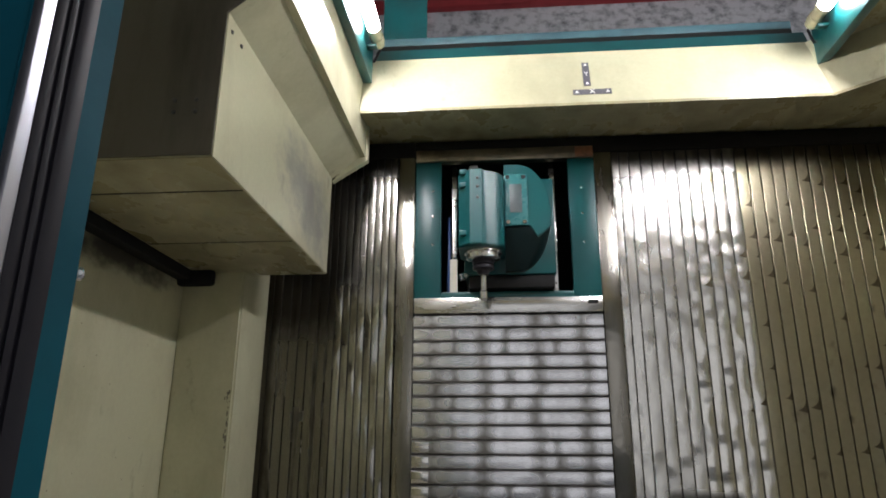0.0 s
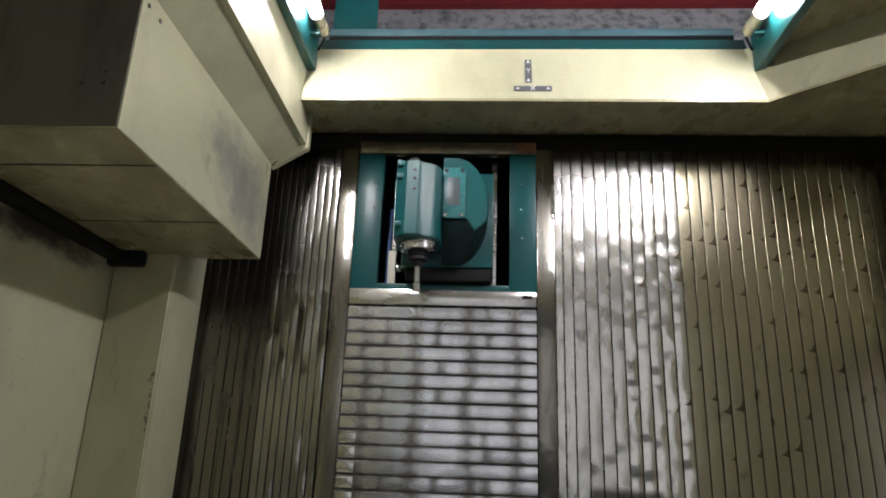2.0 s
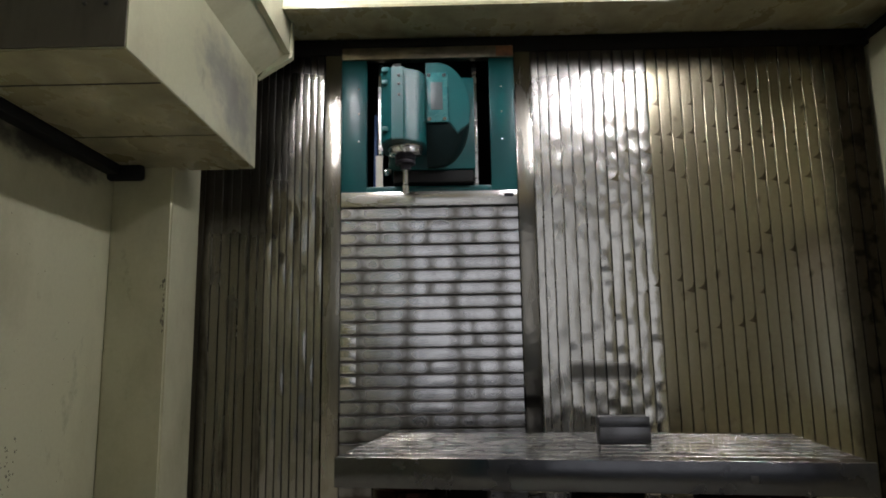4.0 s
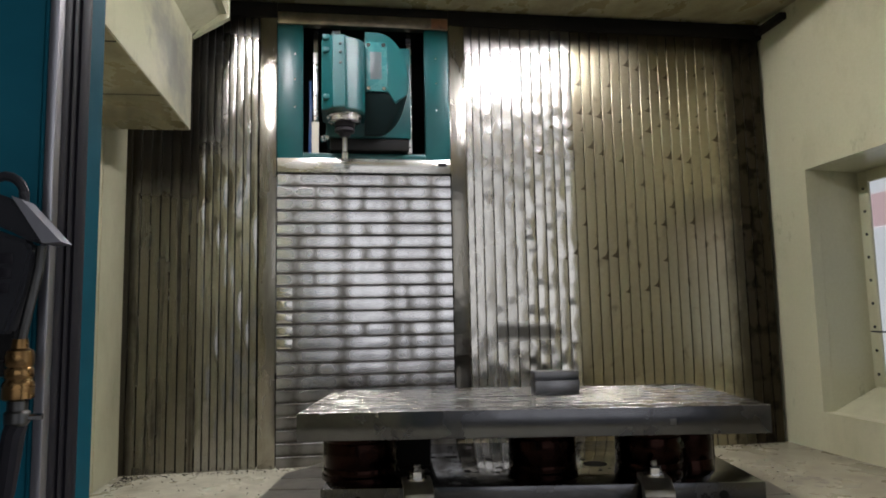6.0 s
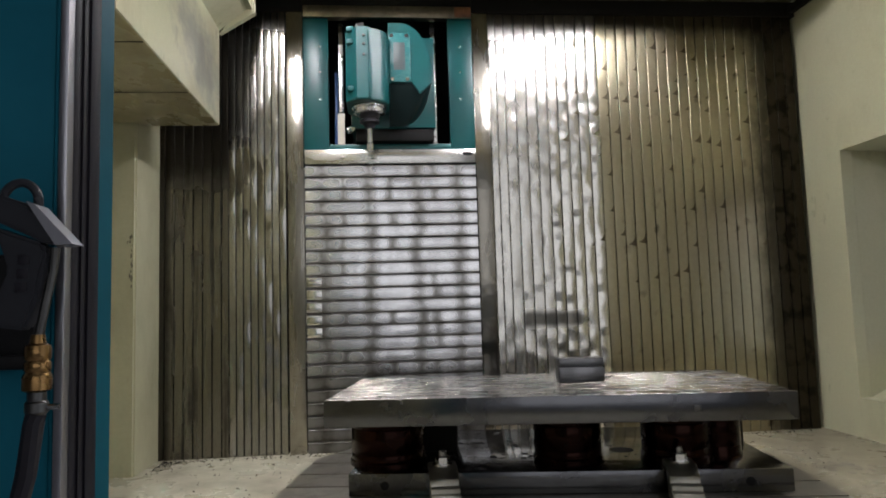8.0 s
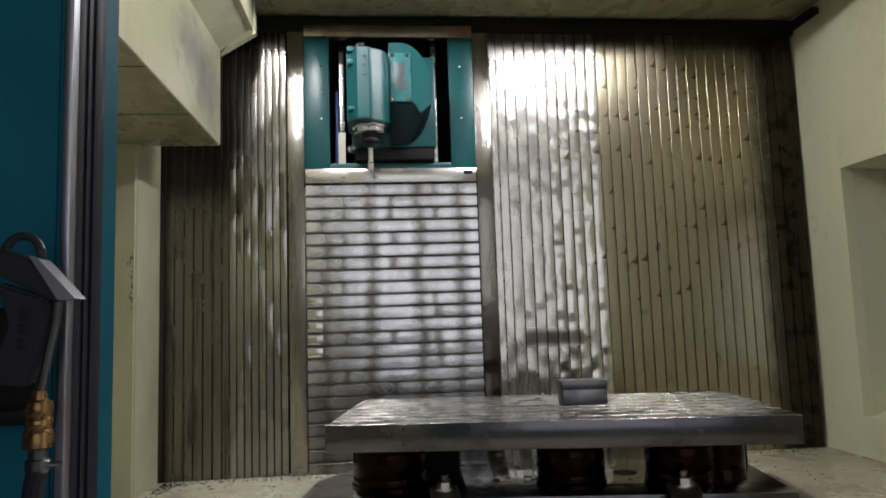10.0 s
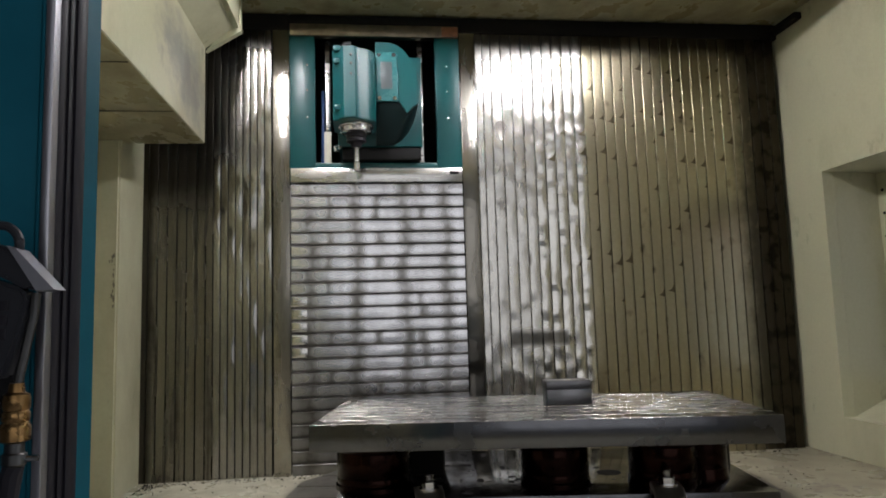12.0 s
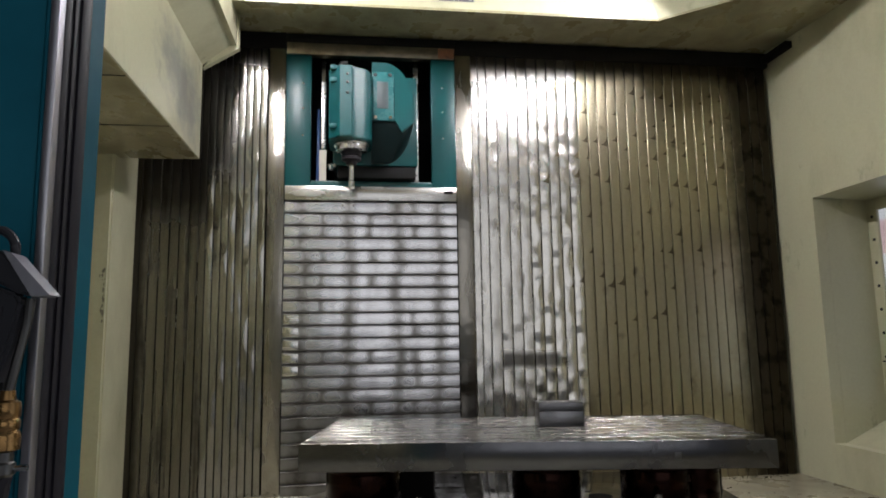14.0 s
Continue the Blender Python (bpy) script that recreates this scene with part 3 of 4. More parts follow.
structure("wall_back_side", bm_box(0.46, 2.3, 0.055, 0.095, 1.40, 2.262), NEAR_BLACK, "dark machine sheet behind the steel covers", "wall")


def upright_slat(w, material):
    """One upright lamella with its folded front edge and a slightly bowed face."""
    bm = bmesh.new()
    prof = [(0.0, 0.030), (0.0, -0.0028), (0.0008, -0.0035), (w * 0.5, -0.0034), (w - 0.006, -0.0030), (w - 0.0035, 0.000), (w - 0.0025, 0.008), (w - 0.0025, 0.030)]
    return mesh_of("slat", bm_extrude(prof, "z", -0.03, 2.171, bm), material, False)


def cover(name, label, edges, pick):
    c = thing(name, label, "way cover")
    made = {}
    for a, b in edges:
        key = round(b - a, 4), pick(a).name
        if key not in made:
            made[key] = upright_slat(key[0], pick(a))
        o = new("slat", made[key])
        o.parent, o.location = c, (a, 0, 0)
    return c


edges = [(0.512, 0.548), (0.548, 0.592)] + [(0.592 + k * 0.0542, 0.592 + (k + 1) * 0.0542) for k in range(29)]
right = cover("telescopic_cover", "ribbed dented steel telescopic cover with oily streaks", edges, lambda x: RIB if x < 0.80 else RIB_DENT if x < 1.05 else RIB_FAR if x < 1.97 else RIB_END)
part("edge_band", bm_box(0.428, 0.508, -0.010, 0.03, -0.03, 2.171, 0.002), BAND, right, "smooth steel edge band")
# Black strip puts the overhang's corner shade above the slats.
part("top_shade_strip", bm_box(0.4285, 2.181, -0.014, 0.03, 2.172, 2.252, 0.003), NEAR_BLACK, right, "black strip for the shade along the upper edge")
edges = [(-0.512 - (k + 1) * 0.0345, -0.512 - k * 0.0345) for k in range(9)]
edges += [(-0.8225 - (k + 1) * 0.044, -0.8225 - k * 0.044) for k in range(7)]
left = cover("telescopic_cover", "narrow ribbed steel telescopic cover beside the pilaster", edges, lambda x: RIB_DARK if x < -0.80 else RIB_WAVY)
part("edge_band", bm_box(-0.508, -0.428, -0.010, 0.03, -0.03, 2.171, 0.002), BAND, left, "smooth steel edge band")

# The same strip of put-in shade over the left slats.
part("top_shade_strip", bm_box(-1.088, -0.4285, -0.014, 0.03, 2.172, 2.252, 0.003), NEAR_BLACK, left, "black strip for the shade along the upper edge")

apron = thing("roller_apron", "steel slat apron with level lamellas and dark drip stains", "way cover")
part("top_bar", bm_box(-0.424, 0.424, -0.020, 0.02, 1.392, 1.464, 0.003), BAR, apron, "bright steel top bar")
part("slot", bm_box(0.36, 0.405, -0.0215, -0.0202, 1.430, 1.446, 0.0005), BLACK, apron)
pitch = 0.0608
prof = [(0.03, 0.0), (-0.002, 0.0), (-0.0045, 0.003), (-0.0046, pitch * 0.5), (-0.0042, pitch - 0.008), (0.000, pitch - 0.004), (0.006, pitch - 0.002), (0.03, pitch - 0.002)]
slat_mesh = mesh_of("slat", bm_extrude(prof, "x", -0.4235, 0.4235), SLAT, False)
for k in range(23):
    o = new("slat", slat_mesh)
    o.parent, o.location = apron, (0, -0.004, 1.391 - (k + 1) * pitch)
for k in range(9, 14):
    part("patch", bm_box(-0.4225, -0.350, -0.0105, -0.0092, 1.391 - (k + 1) * pitch + 0.006, 1.391 - (k + 1) * pitch + 0.050, 0.0004), BAR, apron, "bright worn patch")

# ---- ram opening ----
ram = thing("ram_frame", "teal painted steel frame round the spindle ram opening", "frame")
bm = bm_box(-0.4245, -0.302, -0.012, 0.03, 1.466, 2.14, 0.002)
part("side_plate", bm, TEAL, ram)
part("side_plate", bm_box(0.302, 0.4245, -0.012, 0.03, 1.466, 2.14, 0.002), TEAL, ram)
part("sill_plate", bm_box(-0.3015, 0.3015, -0.012, 0.03, 1.466, 1.492, 0.002), TEAL, ram)
part("top_strip", bm_box(-0.4245, 0.4245, -0.02, 0.03, 2.142, 2.203, 0.004), BAND_DIM, ram, "brushed steel strip")
# Overhang shade continued as a black strip over the ram opening.
part("upper_shade_strip", bm_box(-0.4275, 0.4275, -0.012, 0.03, 2.2035, 2.252, 0.003), NEAR_BLACK, ram, "black strip for the shade above the ram opening")
for x in (-0.34, 0.36):
    for z in (1.86, 1.99, 1.72):
        part("screw", bm_lathe([(0.005, 0), (0.005, 0.002), (0.002, 0.0035)], Matrix.Translation((x, -0.0118, z)) @ Matrix.Rotation(radians(90), 4, "X"), 10), CHROME, ram)
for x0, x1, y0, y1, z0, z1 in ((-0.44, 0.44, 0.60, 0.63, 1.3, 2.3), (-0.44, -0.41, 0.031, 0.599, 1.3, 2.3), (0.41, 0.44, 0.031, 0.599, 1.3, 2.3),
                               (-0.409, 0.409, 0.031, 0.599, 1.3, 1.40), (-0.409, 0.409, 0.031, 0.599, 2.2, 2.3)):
    part("shaft_wall", bm_box(x0, x1, y0, y1, z0, z1), TEAL_SHADED if x1 - x0 < 0.1 else BLACK, ram, "dark inside of the ram shaft")
part("rust", bm_box(0.34, 0.4235, -0.0216, -0.0203, 2.145, 2.198, 0.0004), paint("rust_stain", (0.22, 0.09, 0.04), (0.07, 0.035, 0.02), 0.55, 0.7, 30), ram, "rusty end of the strip")
for x in (-0.245, 0.232):
    rail = part("guide_rail", bm_box(x - 0.012, x + 0.012, 0.08, 0.12, 1.40, 2.19, 0.003), BAR, ram, "ground steel guide rail")
    for z in (1.55, 1.68, 1.81, 1.94):
        part("hole", bm_lathe([(0.004, 0), (0.004, 0.001)], Matrix.Translation((x, 0.0799, z)) @ Matrix.Rotation(radians(90), 4, "X"), 8), BLACK, rail)

# ---- spindle head, swivelled down ----
head = thing("spindle_head", "teal swivelling milling head turned down with tool fitted", "milling head")
part("ram_block", bm_box(-0.19, 0.225, -0.06, 0.55, 1.56, 2.02, 0.006), TEAL, head)
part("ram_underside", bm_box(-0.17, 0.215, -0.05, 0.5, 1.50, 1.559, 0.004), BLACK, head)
out = []
for k in range(25):
    a = radians(90 - 180 * k / 24)
    out.append((0.05 + 0.15 * math.cos(a), 1.80 + 0.235 * math.sin(a)))
upper = [p for p in out if p[1] > 1.735]
lower = [p for p in out if p[1] <= 1.735]
bm = bm_extrude([(-0.004, 2.035)] + upper + [(0.195, 1.736), (0.141, 1.69), (0.105, 1.742), (-0.004, 1.742)], "y", -0.20, -0.061)
bmesh.ops.bevel(bm, geom=[e for e in bm.edges if abs(e.verts[0].co.y + 0.20) < 1e-4 and abs(e.verts[1].co.y + 0.20) < 1e-4], offset=0.005, segments=2, affect="EDGES")
part("swivel_housing", bm, TEAL, head)
bm = bmesh.new()
for x, z in lower + [(-0.004, 1.565)]:
    bm.verts.new((x, -0.085, z))
    bm.verts.new((x, -0.061, z))
for x, z in ((-0.004, 1.7405), (0.103, 1.7405), (0.140, 1.688), (0.193, 1.733)):
    bm.verts.new((x, -0.192 if x < 0.13 else -0.185, z))
    bm.verts.new((x, -0.061, z))
bmesh.ops.convex_hull(bm, input=bm.verts[:])
# Near-black green on the sloping underside below the teal housing.
part("swivel_underside", bm, plain("dark_green_underside", (0.006, 0.016, 0.017), 0.5), head, "dark sloping underside")
cp = part("cover_plate", bm_box(-0.004, 0.099, -0.208, -0.2002, 1.742, 1.982, 0.003), paint("pale_teal_plate", (0.035, 0.15, 0.155), (0.02, 0.09, 0.09), 0.32, 0.4, 20), head, "grey-teal screwed plate")
part("tag", bm_box(0.02, 0.074, -0.2105, -0.2082, 1.80, 1.934, 0.001), TAG, cp, "grey etched maker plate")
for x in (0.012, 0.083):
    for z in (1.756, 1.968):
        part("screw", bm_lathe([(0.009, 0), (0.009, 0.003), (0.004, 0.003), (0.004, 0.001)], Matrix.Translation((x, -0.2081, z)) @ Matrix.Rotation(radians(90), 4, "X"), 12), CHROME, cp)
out = [(-0.205, -0.235), (-0.203, -0.262), (-0.152, -0.321), (-0.100, -0.325), (-0.078, -0.300), (-0.050, -0.290), (-0.028, -0.272), (-0.012, -0.247), (-0.006, -0.215), (-0.005, -0.07), (-0.205, -0.07)]
bm = bm_extrude(out, "z", 1.625, 1.965)
bmesh.ops.bevel(bm, geom=[e for e in bm.edges if abs(e.verts[0].co.z - e.verts[1].co.z) < 1e-4], offset=0.005, segments=2, affect="EDGES")
part("spindle_housing", bm, TEAL, head)
for z in (1.96, 1.90, 1.68):
    part("lug", bm_box(-0.198, -0.165, -0.305, -0.275, z - 0.012, z + 0.012, 0.004), TEAL, head)
for z in (1.92, 1.88, 1.83):
    part("bolt", bm_lathe([(0.006, 0), (0.006, 0.005), (0.003, 0.007)], Matrix.Translation((-0.118, -0.326, z)) @ Matrix.Rotation(radians(90), 4, "X"), 8), CAST, head)
N = Matrix.Translation((-0.10, -0.20, 0))
part("nose_ring", bm_lathe([(0.082, 1.624), (0.082, 1.612), (0.074, 1.608), (0.074, 1.588), (0.066, 1.584)], N, 40), CHROME, head, "polished steel spindle nose ring")
part("tool_holder", bm_lathe([(0.05, 1.5835), (0.046, 1.575), (0.046, 1.565), (0.040, 1.561), (0.046, 1.557), (0.046, 1.545), (0.030, 1.538), (0.022, 1.52)], N, 32), SEAL, head, "dark steel tool holder")
part("milling_cutter", bm_lathe([(0.013, 1.5195), (0.013, 1.45), (0.017, 1.445), (0.018, 1.415), (0.012, 1.41)], N, 20), CHROME, head, "steel end mill")
part("hose_elbow", bm_tube([(-0.16, -0.20, 1.96), (-0.16, -0.20, 2.0), (-0.15, -0.20, 2.02), (-0.12, -0.195, 2.025)], 0.013), CAST, head)
part("top_lug", bm_box(-0.125, -0.085, -0.21, -0.15, 1.964, 1.985, 0.003), TEAL, head)
part("side_bracket", bm_extrude([(-0.262, 1.50), (-0.228, 1.50), (-0.228, 1.62), (-0.226, 1.66), (-0.262, 1.66)], "y", 0.03, 0.05), paint("pale_bracket", (0.6, 0.58, 0.48), (0.3, 0.28, 0.2), 0.4), head, "pale bracket with slot")
part("coolant_nozzle", bm_lathe([(0.012, 0), (0.018, 0.004), (0.018, 0.02), (0.012, 0.024), (0.010, 0.045)], pose(-0.205, -0.03, 1.555, 90, 0, 30), 16), CHROME, head, "steel coolant nozzle")
part("blue_hose", bm_tube([(-0.275, 0.10, 1.50), (-0.272, 0.09, 1.62), (-0.270, 0.10, 1.75), (-0.272, 0.12, 1.9)], 0.008), BLUE, head)

# ---- rotary table, risers and clamping plate ----
A = -9.1
BASE = pose(0.512, -0.859, 0, 0, 0, A)


def on_base(ob):
    ob.matrix_world = BASE
    return ob


pallet = on_base(thing("rotary_table", "round-cornered cast steel machine table with slots", "machine table"))
ZP = 0.040
oct_ = [(-0.94, -0.445), (-0.57, -0.79), (0.57, -0.79), (0.94, -0.445), (0.94, 0.40), (0.79, 0.69), (-0.79, 0.69), (-0.94, 0.40)]


def reach(y):
    if y > 0.40:
        return 0.94 - 0.15 * (y - 0.40) / 0.29
    return 0.94 if y >= -0.445 else 0.94 - 0.37 * (-y - 0.445) / 0.345


cuts = [-0.79 + 0.185 * k for k in range(9)]
for a, b in zip(cuts, cuts[1:]):
    lo, hi = a + 0.007, b - 0.007
    ys = sorted({lo, hi} | {v for v in (-0.445, 0.40) if lo < v < hi})
    part("slot_plank", bm_extrude([(reach(y), y) for y in ys] + [(-reach(y), y) for y in reversed(ys)], "z", 0.006, ZP), PALLET_STEEL, pallet)
part("slot_floor", bm_extrude([(x * 0.98, y * 0.98) for x, y in oct_], "z", 0.001, 0.0055), CAST, pallet)

plate = on_base(thing("fixture_plate", "oily steel fixture base plate with holes", "fixture plate"))
base = part("plate", bm_box(-0.680, 0.795, -0.185, 0.600, ZP + 0.001, 0.116, 0.004), TABLE_STEEL, plate)
base.data.materials.append(WET_STEEL)
for f in base.data.polygons:
    if f.normal.z > 0.5:
        f.material_index = 1
part("bore", bm_lathe([(0.045, 0), (0.045, 0.0008)], Matrix.Translation((0.30, 0.13, 0.1161)), 28), BLACK, plate, "black open bore")
for x in (-0.555, 0.655):
    part("hole", bm_lathe([(0.015, 0), (0.015, 0.001)], Matrix.Translation((x, -0.1852, 0.076)) @ Matrix.Rotation(radians(90), 4, "X"), 16), BLACK, plate)


def riser(x, y, r):
    o = on_base(thing("riser_block", "dark brown oily turned steel riser under the plate", "riser", "table risers"))
    z0, z1 = 0.1165, 0.2975
    prof = [(r, z0), (r, z0 + 0.016), (r * 0.965, z0 + 0.022)]
    for k in (1, 5):
        z = z0 + 0.022 + k * 0.022
        prof += [(r * 0.965, z - 0.003), (r * 0.955, z), (r * 0.965, z + 0.003)]
    prof += [(r * 0.965, z1 - 0.022), (r, z1 - 0.016), (r, z1)]
    part("body", bm_lathe(prof, Matrix.Translation((x, y, 0)), 44), RISER, o)


for x, y, r in ((-0.568, 0.0, 0.139), (0.085, 0.0, 0.125), (0.47, 0.0, 0.125), (0.62, 0.026, 0.085)):
    riser(x, y, r)


def clamp(x, y, turn):
    o = thing("clamp", "steel step clamp with stud and hexagon nut", "clamp", "plate clamps", at=BASE @ pose(x, y, 0, 0, 0, turn))
    prof = [(-0.150, ZP + 0.001), (-0.148, 0.058), (-0.122, 0.058), (-0.120, 0.074), (-0.094, 0.074), (-0.092, 0.090), (-0.066, 0.090), (-0.060, 0.112), (0.000, 0.138), (0.086, 0.138), (0.086, 0.1175), (0.0, 0.1175), (-0.020, ZP + 0.001)]
    bm = bm_extrude(prof, "x", -0.048, 0.048)
    bmesh.ops.bevel(bm, geom=bm.edges[:], offset=0.0025, segments=1, affect="EDGES")
    part("strap", bm, PALLET_STEEL, o)
    part("washer", bm_lathe([(0.034, 0.1385), (0.034, 0.145)], Matrix.Translation((0, 0.03, 0)), 20), CHROME, o)
    part("nut", bm_lathe([(0.0265, 0.1455), (0.0265, 0.166), (0.0225, 0.170)], Matrix.Translation((0, 0.03, 0)), 6), CHROME, o)
    stud = [(0.0145, 0.1705)]
    for k in range(3):
        stud += [(0.0125, 0.173 + 0.005 * k), (0.0145, 0.1755 + 0.005 * k)]
    part("stud", bm_lathe(stud + [(0.011, 0.190)], Matrix.Translation((0, 0.03, 0)), 16), CHROME, o)


# Plain black blocks fill the dark places behind the outer risers.
for x0, x1 in ((-0.528, -0.323), (0.554, 0.759)):
    packing = on_base(thing("rear_block", "plain black block behind a riser", "block", "packing blocks"))
    part("body", bm_box(x0, x1, 0.145, 0.265, 0.1165, 0.2975, 0.004), NEAR_BLACK, packing)
clamp(-0.354, -0.198, 8)
clamp(0.430, -0.198, -6)
table = thing("slotted_plate", "ground steel clamping plate with long slots and chips", "machine table", at=pose(0.531, -0.850, 0, 0, 0, A))
L, W, ZT, ZB = 0.740, 0.345, 0.385, 0.298
part("body", bm_box(-L, L, -W, W, ZB, ZT - 0.024, 0.004), TABLE_STEEL, table)
part("front_face", bm_box(-L - 0.001, L + 0.001, -W - 0.004, -W - 0.0005, ZB, ZT - 0.0005, 0.0025), TABLE_STEEL, table)
part("keyhole", bm_box(0.426, 0.446, -W - 0.0052, -W - 0.0042, 0.328, 0.348, 0.0004), CAST, table, "small dark square recess")
m = 9
step = 2 * W / m
for k in range(m):
    land = part("land", bm_box(-L, L, -W + k * step + (0.010 if k else 0.0), -W + (k + 1) * step - (0.010 if k < m - 1 else 0.0), ZT - 0.0239, ZT, 0.0011, 1), TABLE_TOP, table)
    # Brighter steel on the slot edges stands in for light they catch.
    land.data.materials.append(BAND)
    for f in land.data.polygons:
        if 0.3 < f.normal.z < 0.95 and abs(f.normal.y) > 0.3:
            f.material_index = 1

block = thing("steel_block", "grey ground steel block with a groove on the plate", "block", at=pose(0.668, -0.825, ZT, 0, 0, -4))
part("lower_half", bm_box(-0.083, 0.083, -0.042, 0.042, 0.001, 0.054, 0.002), BLOCK_STEEL, block)
part("upper_half", bm_box(-0.083, 0.083, -0.036, 0.042, 0.0548, 0.086, 0.003), BLOCK_STEEL, block)

# ---- door leaf with air gun ----
door = thing("door_1", "dark teal sliding door leaf with rubber seal and aluminium edge", "door", "", "structure")
part("leaf", bm_box(-1.40, -0.4105, -2.55, -2.505, -0.2, 2.29, 0.002), TEAL_DARK, door)
part("leaf_fold", bm_box(-0.4101, -0.4056, -2.5515, -2.505, -0.2, 2.29, 0.002), TEAL_DARK, door)
part("edge_profile", bm_box(-0.4052, -0.3955, -2.5535, -2.505, -0.2, 2.29, 0.002), ALU, door, "worn aluminium edge profile")
part("seal", bm_extrude([(-0.3952, -2.540), (-0.3925, -2.536), (-0.3915, -2.528), (-0.3895, -2.5295), (-0.3880, -2.527), (-0.3875, -2.521), (-0.3850, -2.522), (-0.3815, -2.517), (-0.3810, -2.506), (-0.3952, -2.506)], "z", -0.2, 2.29), SEAL, door, "dark ridged rubber seal")
bar = part("edge_bar", bm_extrude([(-0.3825, -2.5045), (-0.3750, -2.484), (-0.475, -2.345), (-0.490, -2.355), (-0.395, -2.500)], "z", -0.2, 2.29), TEAL_BAR, door)
part("inner_sheet", bm_box(-1.39, -0.505, -2.504, -2.499, 0.06, 2.28, 0.001), CREAM, door, "cream inner sheet")
for z in (0.30, 0.62, 0.94, 1.26, 1.58, 1.90):
    part("screw", bm_lathe([(0.0065, 0), (0.0065, 0.004), (0.003, 0.006)], Matrix.Translation((-0.427, -2.408, z)) @ Matrix.Rotation(radians(34), 4, "Z") @ Matrix.Rotation(radians(90), 4, "Y"), 10), CHROME, bar)

holster = thing("gun_holder", "black sheet holder for the air gun on the door", "holder")
part("plate", bm_box(-0.520, -0.416, -2.572, -2.5525, 0.625, 0.742, 0.004), PLASTIC_BLACK, holster)
part("lip", bm_box(-0.520, -0.416, -2.584, -2.5722, 0.625, 0.640, 0.003), PLASTIC_BLACK, holster)
gun = thing("air_gun", "dark grey air blow gun with brass coupling hanging on the door", "air gun", at=pose(-0.419, -2.58, 0.590) @ Matrix.Scale(1.06, 4))
G = -0.02
part("hook", bm_tube([(0.002 + 0.016 * math.cos(a), G, 0.190 + 0.018 * math.sin(a)) for a in [math.pi * k / 9 - 0.5 for k in range(12)]], 0.0042), PLASTIC, gun)
bm = bm_extrude([(-0.075, 0.205), (-0.07, 0.218), (-0.045, 0.207), (0.014, 0.186), (0.052, 0.150), (0.030, 0.148), (0.012, 0.158), (-0.03, 0.178), (-0.06, 0.192)], "y", G - 0.012, G + 0.012)
bmesh.ops.bevel(bm, geom=bm.edges[:], offset=0.003, segments=2, affect="EDGES")
part("body", bm, PLASTIC, gun)
part("nose", bm_extrude([(0.014, 0.188), (0.022, 0.185), (0.055, 0.148), (0.040, 0.147)], "y", G - 0.0145, G + 0.010), ALU, gun, "pale worn nose")
bm = bm_extrude([(-0.018, 0.166), (0.026, 0.150), (0.030, 0.142), (0.022, 0.10), (0.012, 0.070), (-0.016, 0.074), (-0.014, 0.10), (-0.004, 0.125), (-0.010, 0.145)], "y", G - 0.010, G + 0.010)
bmesh.ops.bevel(bm, geom=bm.edges[:], offset=0.003, segments=2, affect="EDGES")
grip = part("grip", bm, PLASTIC, gun)
for k in range(3):
    part("grip_pocket", bm_box(0.006 - 0.001 * k, 0.016 - 0.001 * k, G - 0.0112, G - 0.0102, 0.130 - 0.0125 * k, 0.139 - 0.0125 * k, 0.0003), SEAL, grip)
part("air_tube", bm_tube([(0.034, G, 0.146), (0.032, G, 0.125), (0.027, G, 0.10), (0.022, G, 0.072), (0.020, G, 0.056)], 0.0042), CAST, gun)
part("nozzle_pipe", bm_tube([(-0.052, G, 0.175), (-0.052, G, 0.165), (-0.056, G, 0.10), (-0.062, G, 0.02), (-0.064, G, -0.01)], 0.0095, 16), ALU, gun, "pale metal nozzle pipe")
part("coupling", bm_lathe([(0.006, 0.066), (0.007, 0.058), (0.0105, 0.056), (0.0115, 0.052), (0.0115, 0.044), (0.0102, 0.042), (0.0115, 0.040), (0.0115, 0.034), (0.0105, 0.032), (0.0115, 0.030), (0.0125, 0.028), (0.0125, 0.016), (0.009, 0.014)], Matrix.Translation((0.020, G, 0)), 24), BRASS, gun, "brass quick coupling")
part("nipple", bm_lathe([(0.008, 0.0138), (0.008, 0.006), (0.010, 0.004), (0.010, -0.004), (0.007, -0.008)], Matrix.Translation((0.020, G, 0)), 16), CAST, gun)
part("clamp_screw", bm_lathe([(0.003, 0), (0.003, 0.012)], pose(0.028, G, 0.0, 0, 90, 0), 10), CHROME, gun)
part("hose", bm_tube([(0.0195, G, -0.006), (0.018, G, -0.014), (0.012, G, -0.06), (0.0, G - 0.002, -0.12), (-0.01, G, -0.25), (-0.02, G, -0.45)], 0.009), SEAL, gun)

# ---- chips ----
rng = random.Random(7)
bm = bmesh.new()
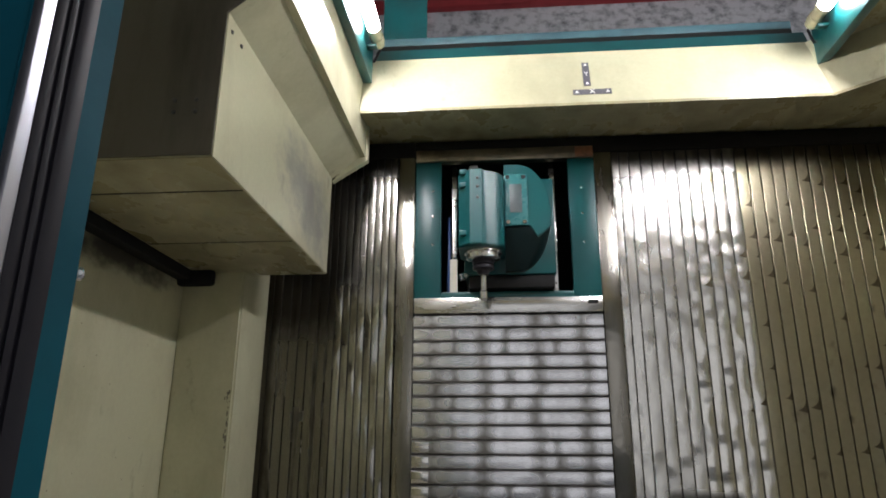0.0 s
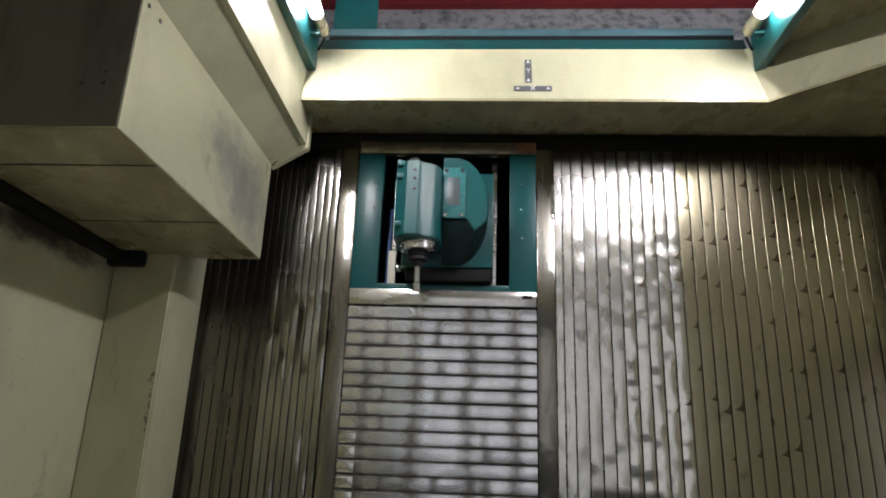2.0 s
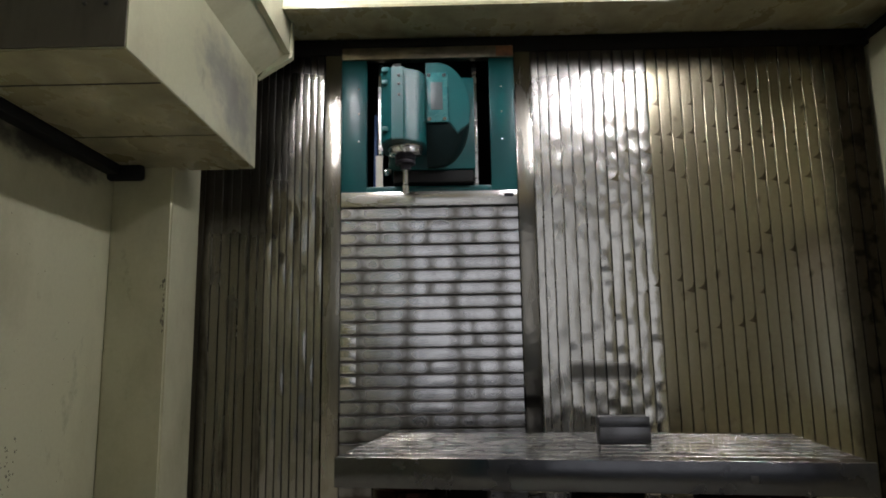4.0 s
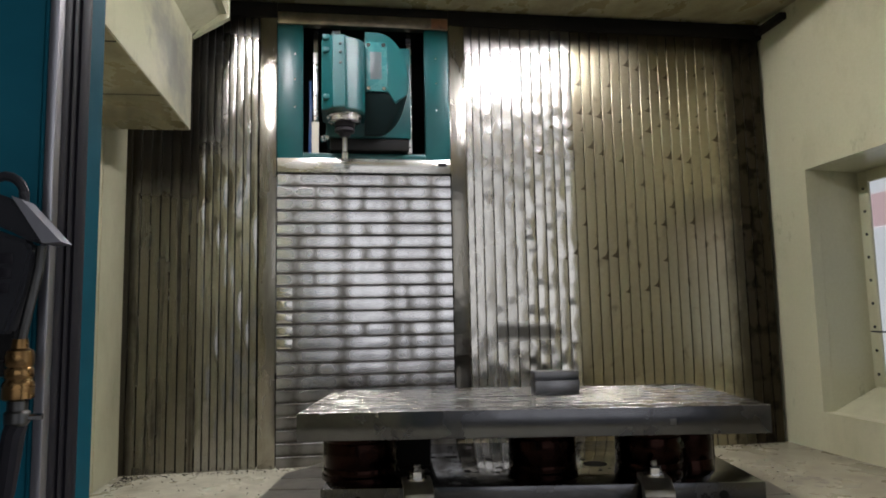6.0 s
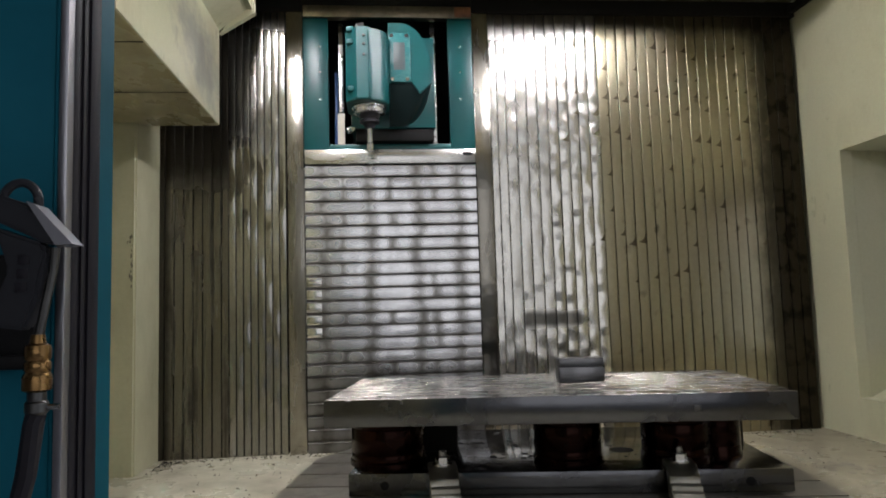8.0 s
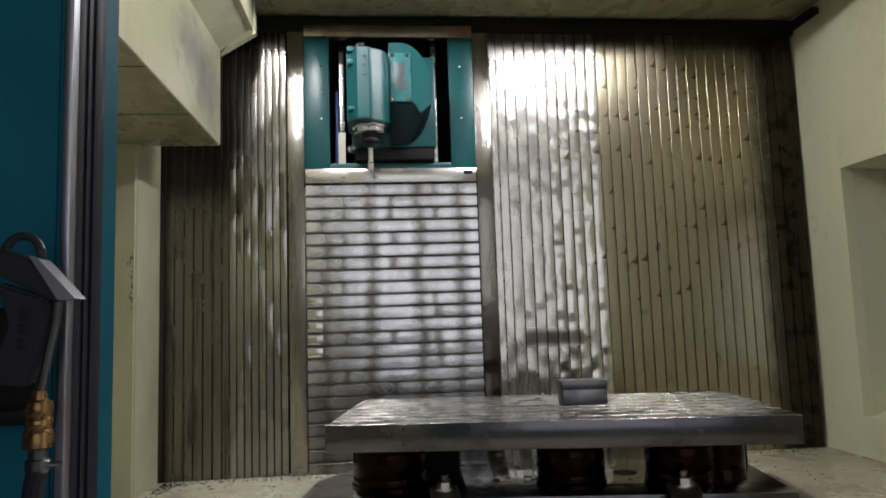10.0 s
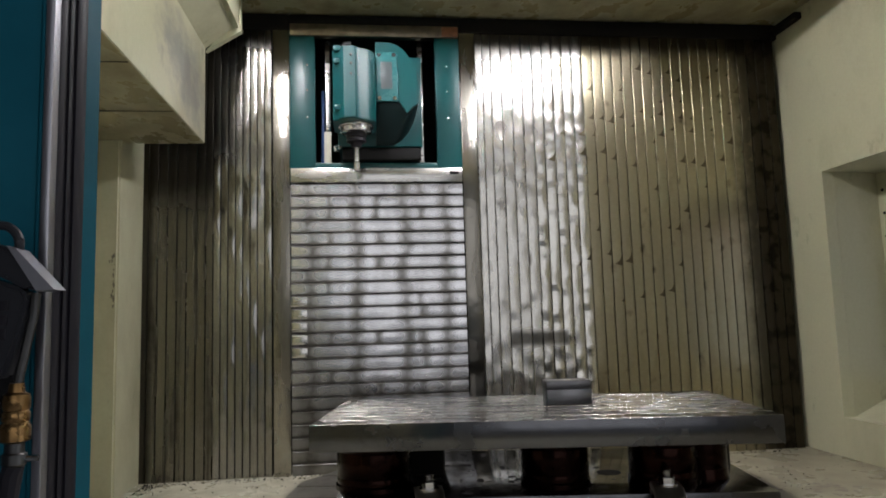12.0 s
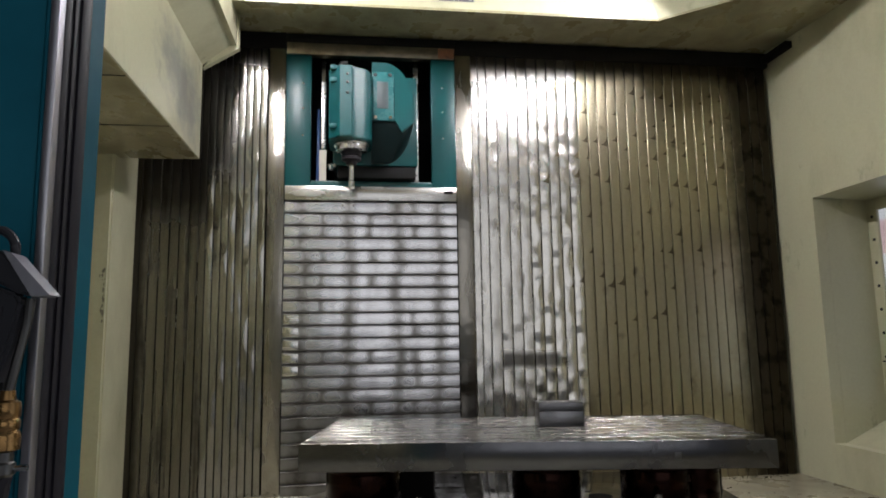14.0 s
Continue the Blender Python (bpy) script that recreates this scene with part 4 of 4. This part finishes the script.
for k in range(1500):
    if k >= 900:
        x, y = rng.gauss(0.35, 0.35), rng.uniform(-0.85, -0.03)
    elif k < 520:
        x, y = rng.uniform(-1.08, 2.1), -0.02 - abs(rng.gauss(0, 0.035))
    elif k < 640:
        x, y = -1.08 + abs(rng.gauss(0, 0.06)), -0.03 - abs(rng.gauss(0, 0.12))
    else:
        x, y = rng.uniform(-1.0, 1.9), rng.uniform(-0.75, -0.05)
    r, a = rng.uniform(0.002, 0.008), rng.uniform(0, 6.28)
    c, sn = math.cos(a) * r, math.sin(a) * r
    base = [bm.verts.new((x + c, y + sn, 0.0005)), bm.verts.new((x - sn * 0.5, y + c * 0.5, 0.0005)), bm.verts.new((x - c, y - sn, 0.0005))]
    tip = bm.verts.new((x, y, rng.uniform(0.002, 0.006)))
    for i in range(3):
        bm.faces.new((base[i], base[(i + 1) % 3], tip))
    bm.faces.new(base[::-1])
tagged(part("metal_chips", bm, NEAR_BLACK), "dark scattered metal chips on the machine floor", "chips", "", "stuff")
bm = bmesh.new()
turn = Matrix.Translation((0.531, -0.850, 0)) @ Matrix.Rotation(radians(A), 4, "Z")
for k in range(110):
    if k < 90:
        row = rng.randrange(1, m)
        x, y = rng.choice((-0.52, -0.13, 0.26, 0.55)) + rng.gauss(0, 0.03), -W + row * step + rng.gauss(0, 0.004)
    else:
        x, y = rng.uniform(-0.72, 0.72), rng.uniform(-0.33, 0.33)
    r, a = rng.uniform(0.002, 0.006), rng.uniform(0, 6.28)
    c, sn = math.cos(a) * r, math.sin(a) * r
    base = [bm.verts.new(turn @ Vector((x + c, y + sn, ZT + 0.0005))), bm.verts.new(turn @ Vector((x - sn * 0.5, y + c * 0.5, ZT + 0.0005))), bm.verts.new(turn @ Vector((x - c, y - sn, ZT + 0.0005)))]
    tip = bm.verts.new(turn @ Vector((x, y, ZT + rng.uniform(0.002, 0.005))))
    for i in range(3):
        bm.faces.new((base[i], base[(i + 1) % 3], tip))
    bm.faces.new(base[::-1])
tagged(part("metal_chips", bm, NEAR_BLACK), "dark metal chips lying along the plate slots", "chips", "", "stuff")

# ---- grease and splashes ----
wet = random.Random(41)
SMUDGE = paint("grey_grease", (0.17, 0.155, 0.115), (0.06, 0.055, 0.045), 0.5, 0.7, 40)


def splat(m, r, bm, n=11):
    """A thin uneven blot lying in the xy plane of m."""
    ring = [r * wet.uniform(0.55, 1.15) for k in range(n)]
    out = [m @ Vector((q * math.cos(2 * math.pi * k / n), q * math.sin(2 * math.pi * k / n), 0.0)) for k, q in enumerate(ring)]
    top = bm.verts.new(m @ Vector((0, 0, 0.0012)))
    vs = [bm.verts.new(p) for p in out]
    for k in range(n):
        bm.faces.new((vs[k], vs[(k + 1) % n], top))
    return bm


bm = bmesh.new()
for k in range(26):
    z = wet.uniform(0.80, 1.04)
    splat(Matrix.Translation((-1.132 - abs(wet.gauss(0, 0.008)), -0.2995, z)) @ Matrix.Rotation(radians(90), 4, "X") @ Matrix.Diagonal((0.6, 1.5, 1, 1)), wet.uniform(0.002, 0.007), bm)
tagged(part("grease_smudge", bm, SMUDGE), "black grease fingermarks on the pilaster edge", "grease", "", "stuff")
bm = bmesh.new()
for k in range(34):
    splat(Matrix.Translation((-1.3995, wet.gauss(-0.86, 0.06), wet.gauss(0.34, 0.05))) @ Matrix.Rotation(radians(90), 4, "Y"), wet.uniform(0.002, 0.007), bm, 8)
for k in range(60):
    splat(Matrix.Translation((-1.3995, wet.uniform(-1.4, -0.35), wet.uniform(0.05, 1.2))) @ Matrix.Rotation(radians(90), 4, "Y"), wet.uniform(0.001, 0.003), bm, 7)
for k in range(40):
    splat(Matrix.Translation((wet.gauss(1.72, 0.07), wet.gauss(-0.74, 0.05), 0.0008)), wet.uniform(0.004, 0.022), bm, 9)
for k in range(50):
    splat(Matrix.Translation((2.17 - abs(wet.gauss(0, 0.03)), wet.uniform(-1.2, -0.1), 0.0008)), wet.uniform(0.003, 0.012), bm, 8)
tagged(part("oil_specks", bm, SMUDGE), "dark oil specks on the cream enclosure wall and floor", "oil specks", "", "stuff")
bm = bmesh.new()
for k in range(110):
    x, y = (wet.uniform(-0.42, -0.04), wet.uniform(-0.10, 0.56)) if k < 85 else (wet.uniform(0.2, 0.75), wet.uniform(-0.15, 0.5))
    splat(BASE @ Matrix.Translation((x, y, 0.1166)), wet.choice((0.004, 0.006, 0.009, 0.016)), bm, 8)
tagged(part("oil_splashes", bm, BLACK), "black oil and chip blots on the fixture plate", "oil splashes", "", "stuff")


def hanging_mark(x, z, r, bm):
    """A small oily fillet hanging in the corner of a rib edge."""
    n = 6
    pts = [(x, z + r * 1.3), (x, z - r * 0.35)]
    for k in range(n + 1):
        a = 0.5 * math.pi * k / n
        pts.append((x - r * math.sin(a) * 0.95, z - r * 0.35 + r * (1 - math.cos(a)) * 0.28 + r * 0.10 * math.sin(2 * a)))
    tip = pts[-1]
    for k in range(1, n):
        a = 0.5 * math.pi * k / n
        pts.append((tip[0] + (x - tip[0]) * math.sin(a), tip[1] + (z + r * 1.3 - tip[1]) * (1 - math.cos(a))))
    vs = [bm.verts.new((px, -0.0046 + wet.uniform(0, 0.0004), pz)) for px, pz in pts]
    bm.faces.new(vs)


bm = bmesh.new()
for row in (1.98, 1.86, 1.74, 1.64, 1.52, 1.34, 1.16, 0.98, 0.80):
    for k in range(5, 26):
        if wet.random() < (0.55 if row > 1.5 else 0.28) * (0.4 if k < 9 else 1.0):
            hanging_mark(0.592 + (k + 1) * 0.0542 - 0.004, row + wet.gauss(0, 0.022), wet.uniform(0.018, 0.044), bm)
tagged(part("oil_marks", bm, OIL_FILM), "dark oily marks hanging along the cover ribs", "oil marks", "", "stuff")
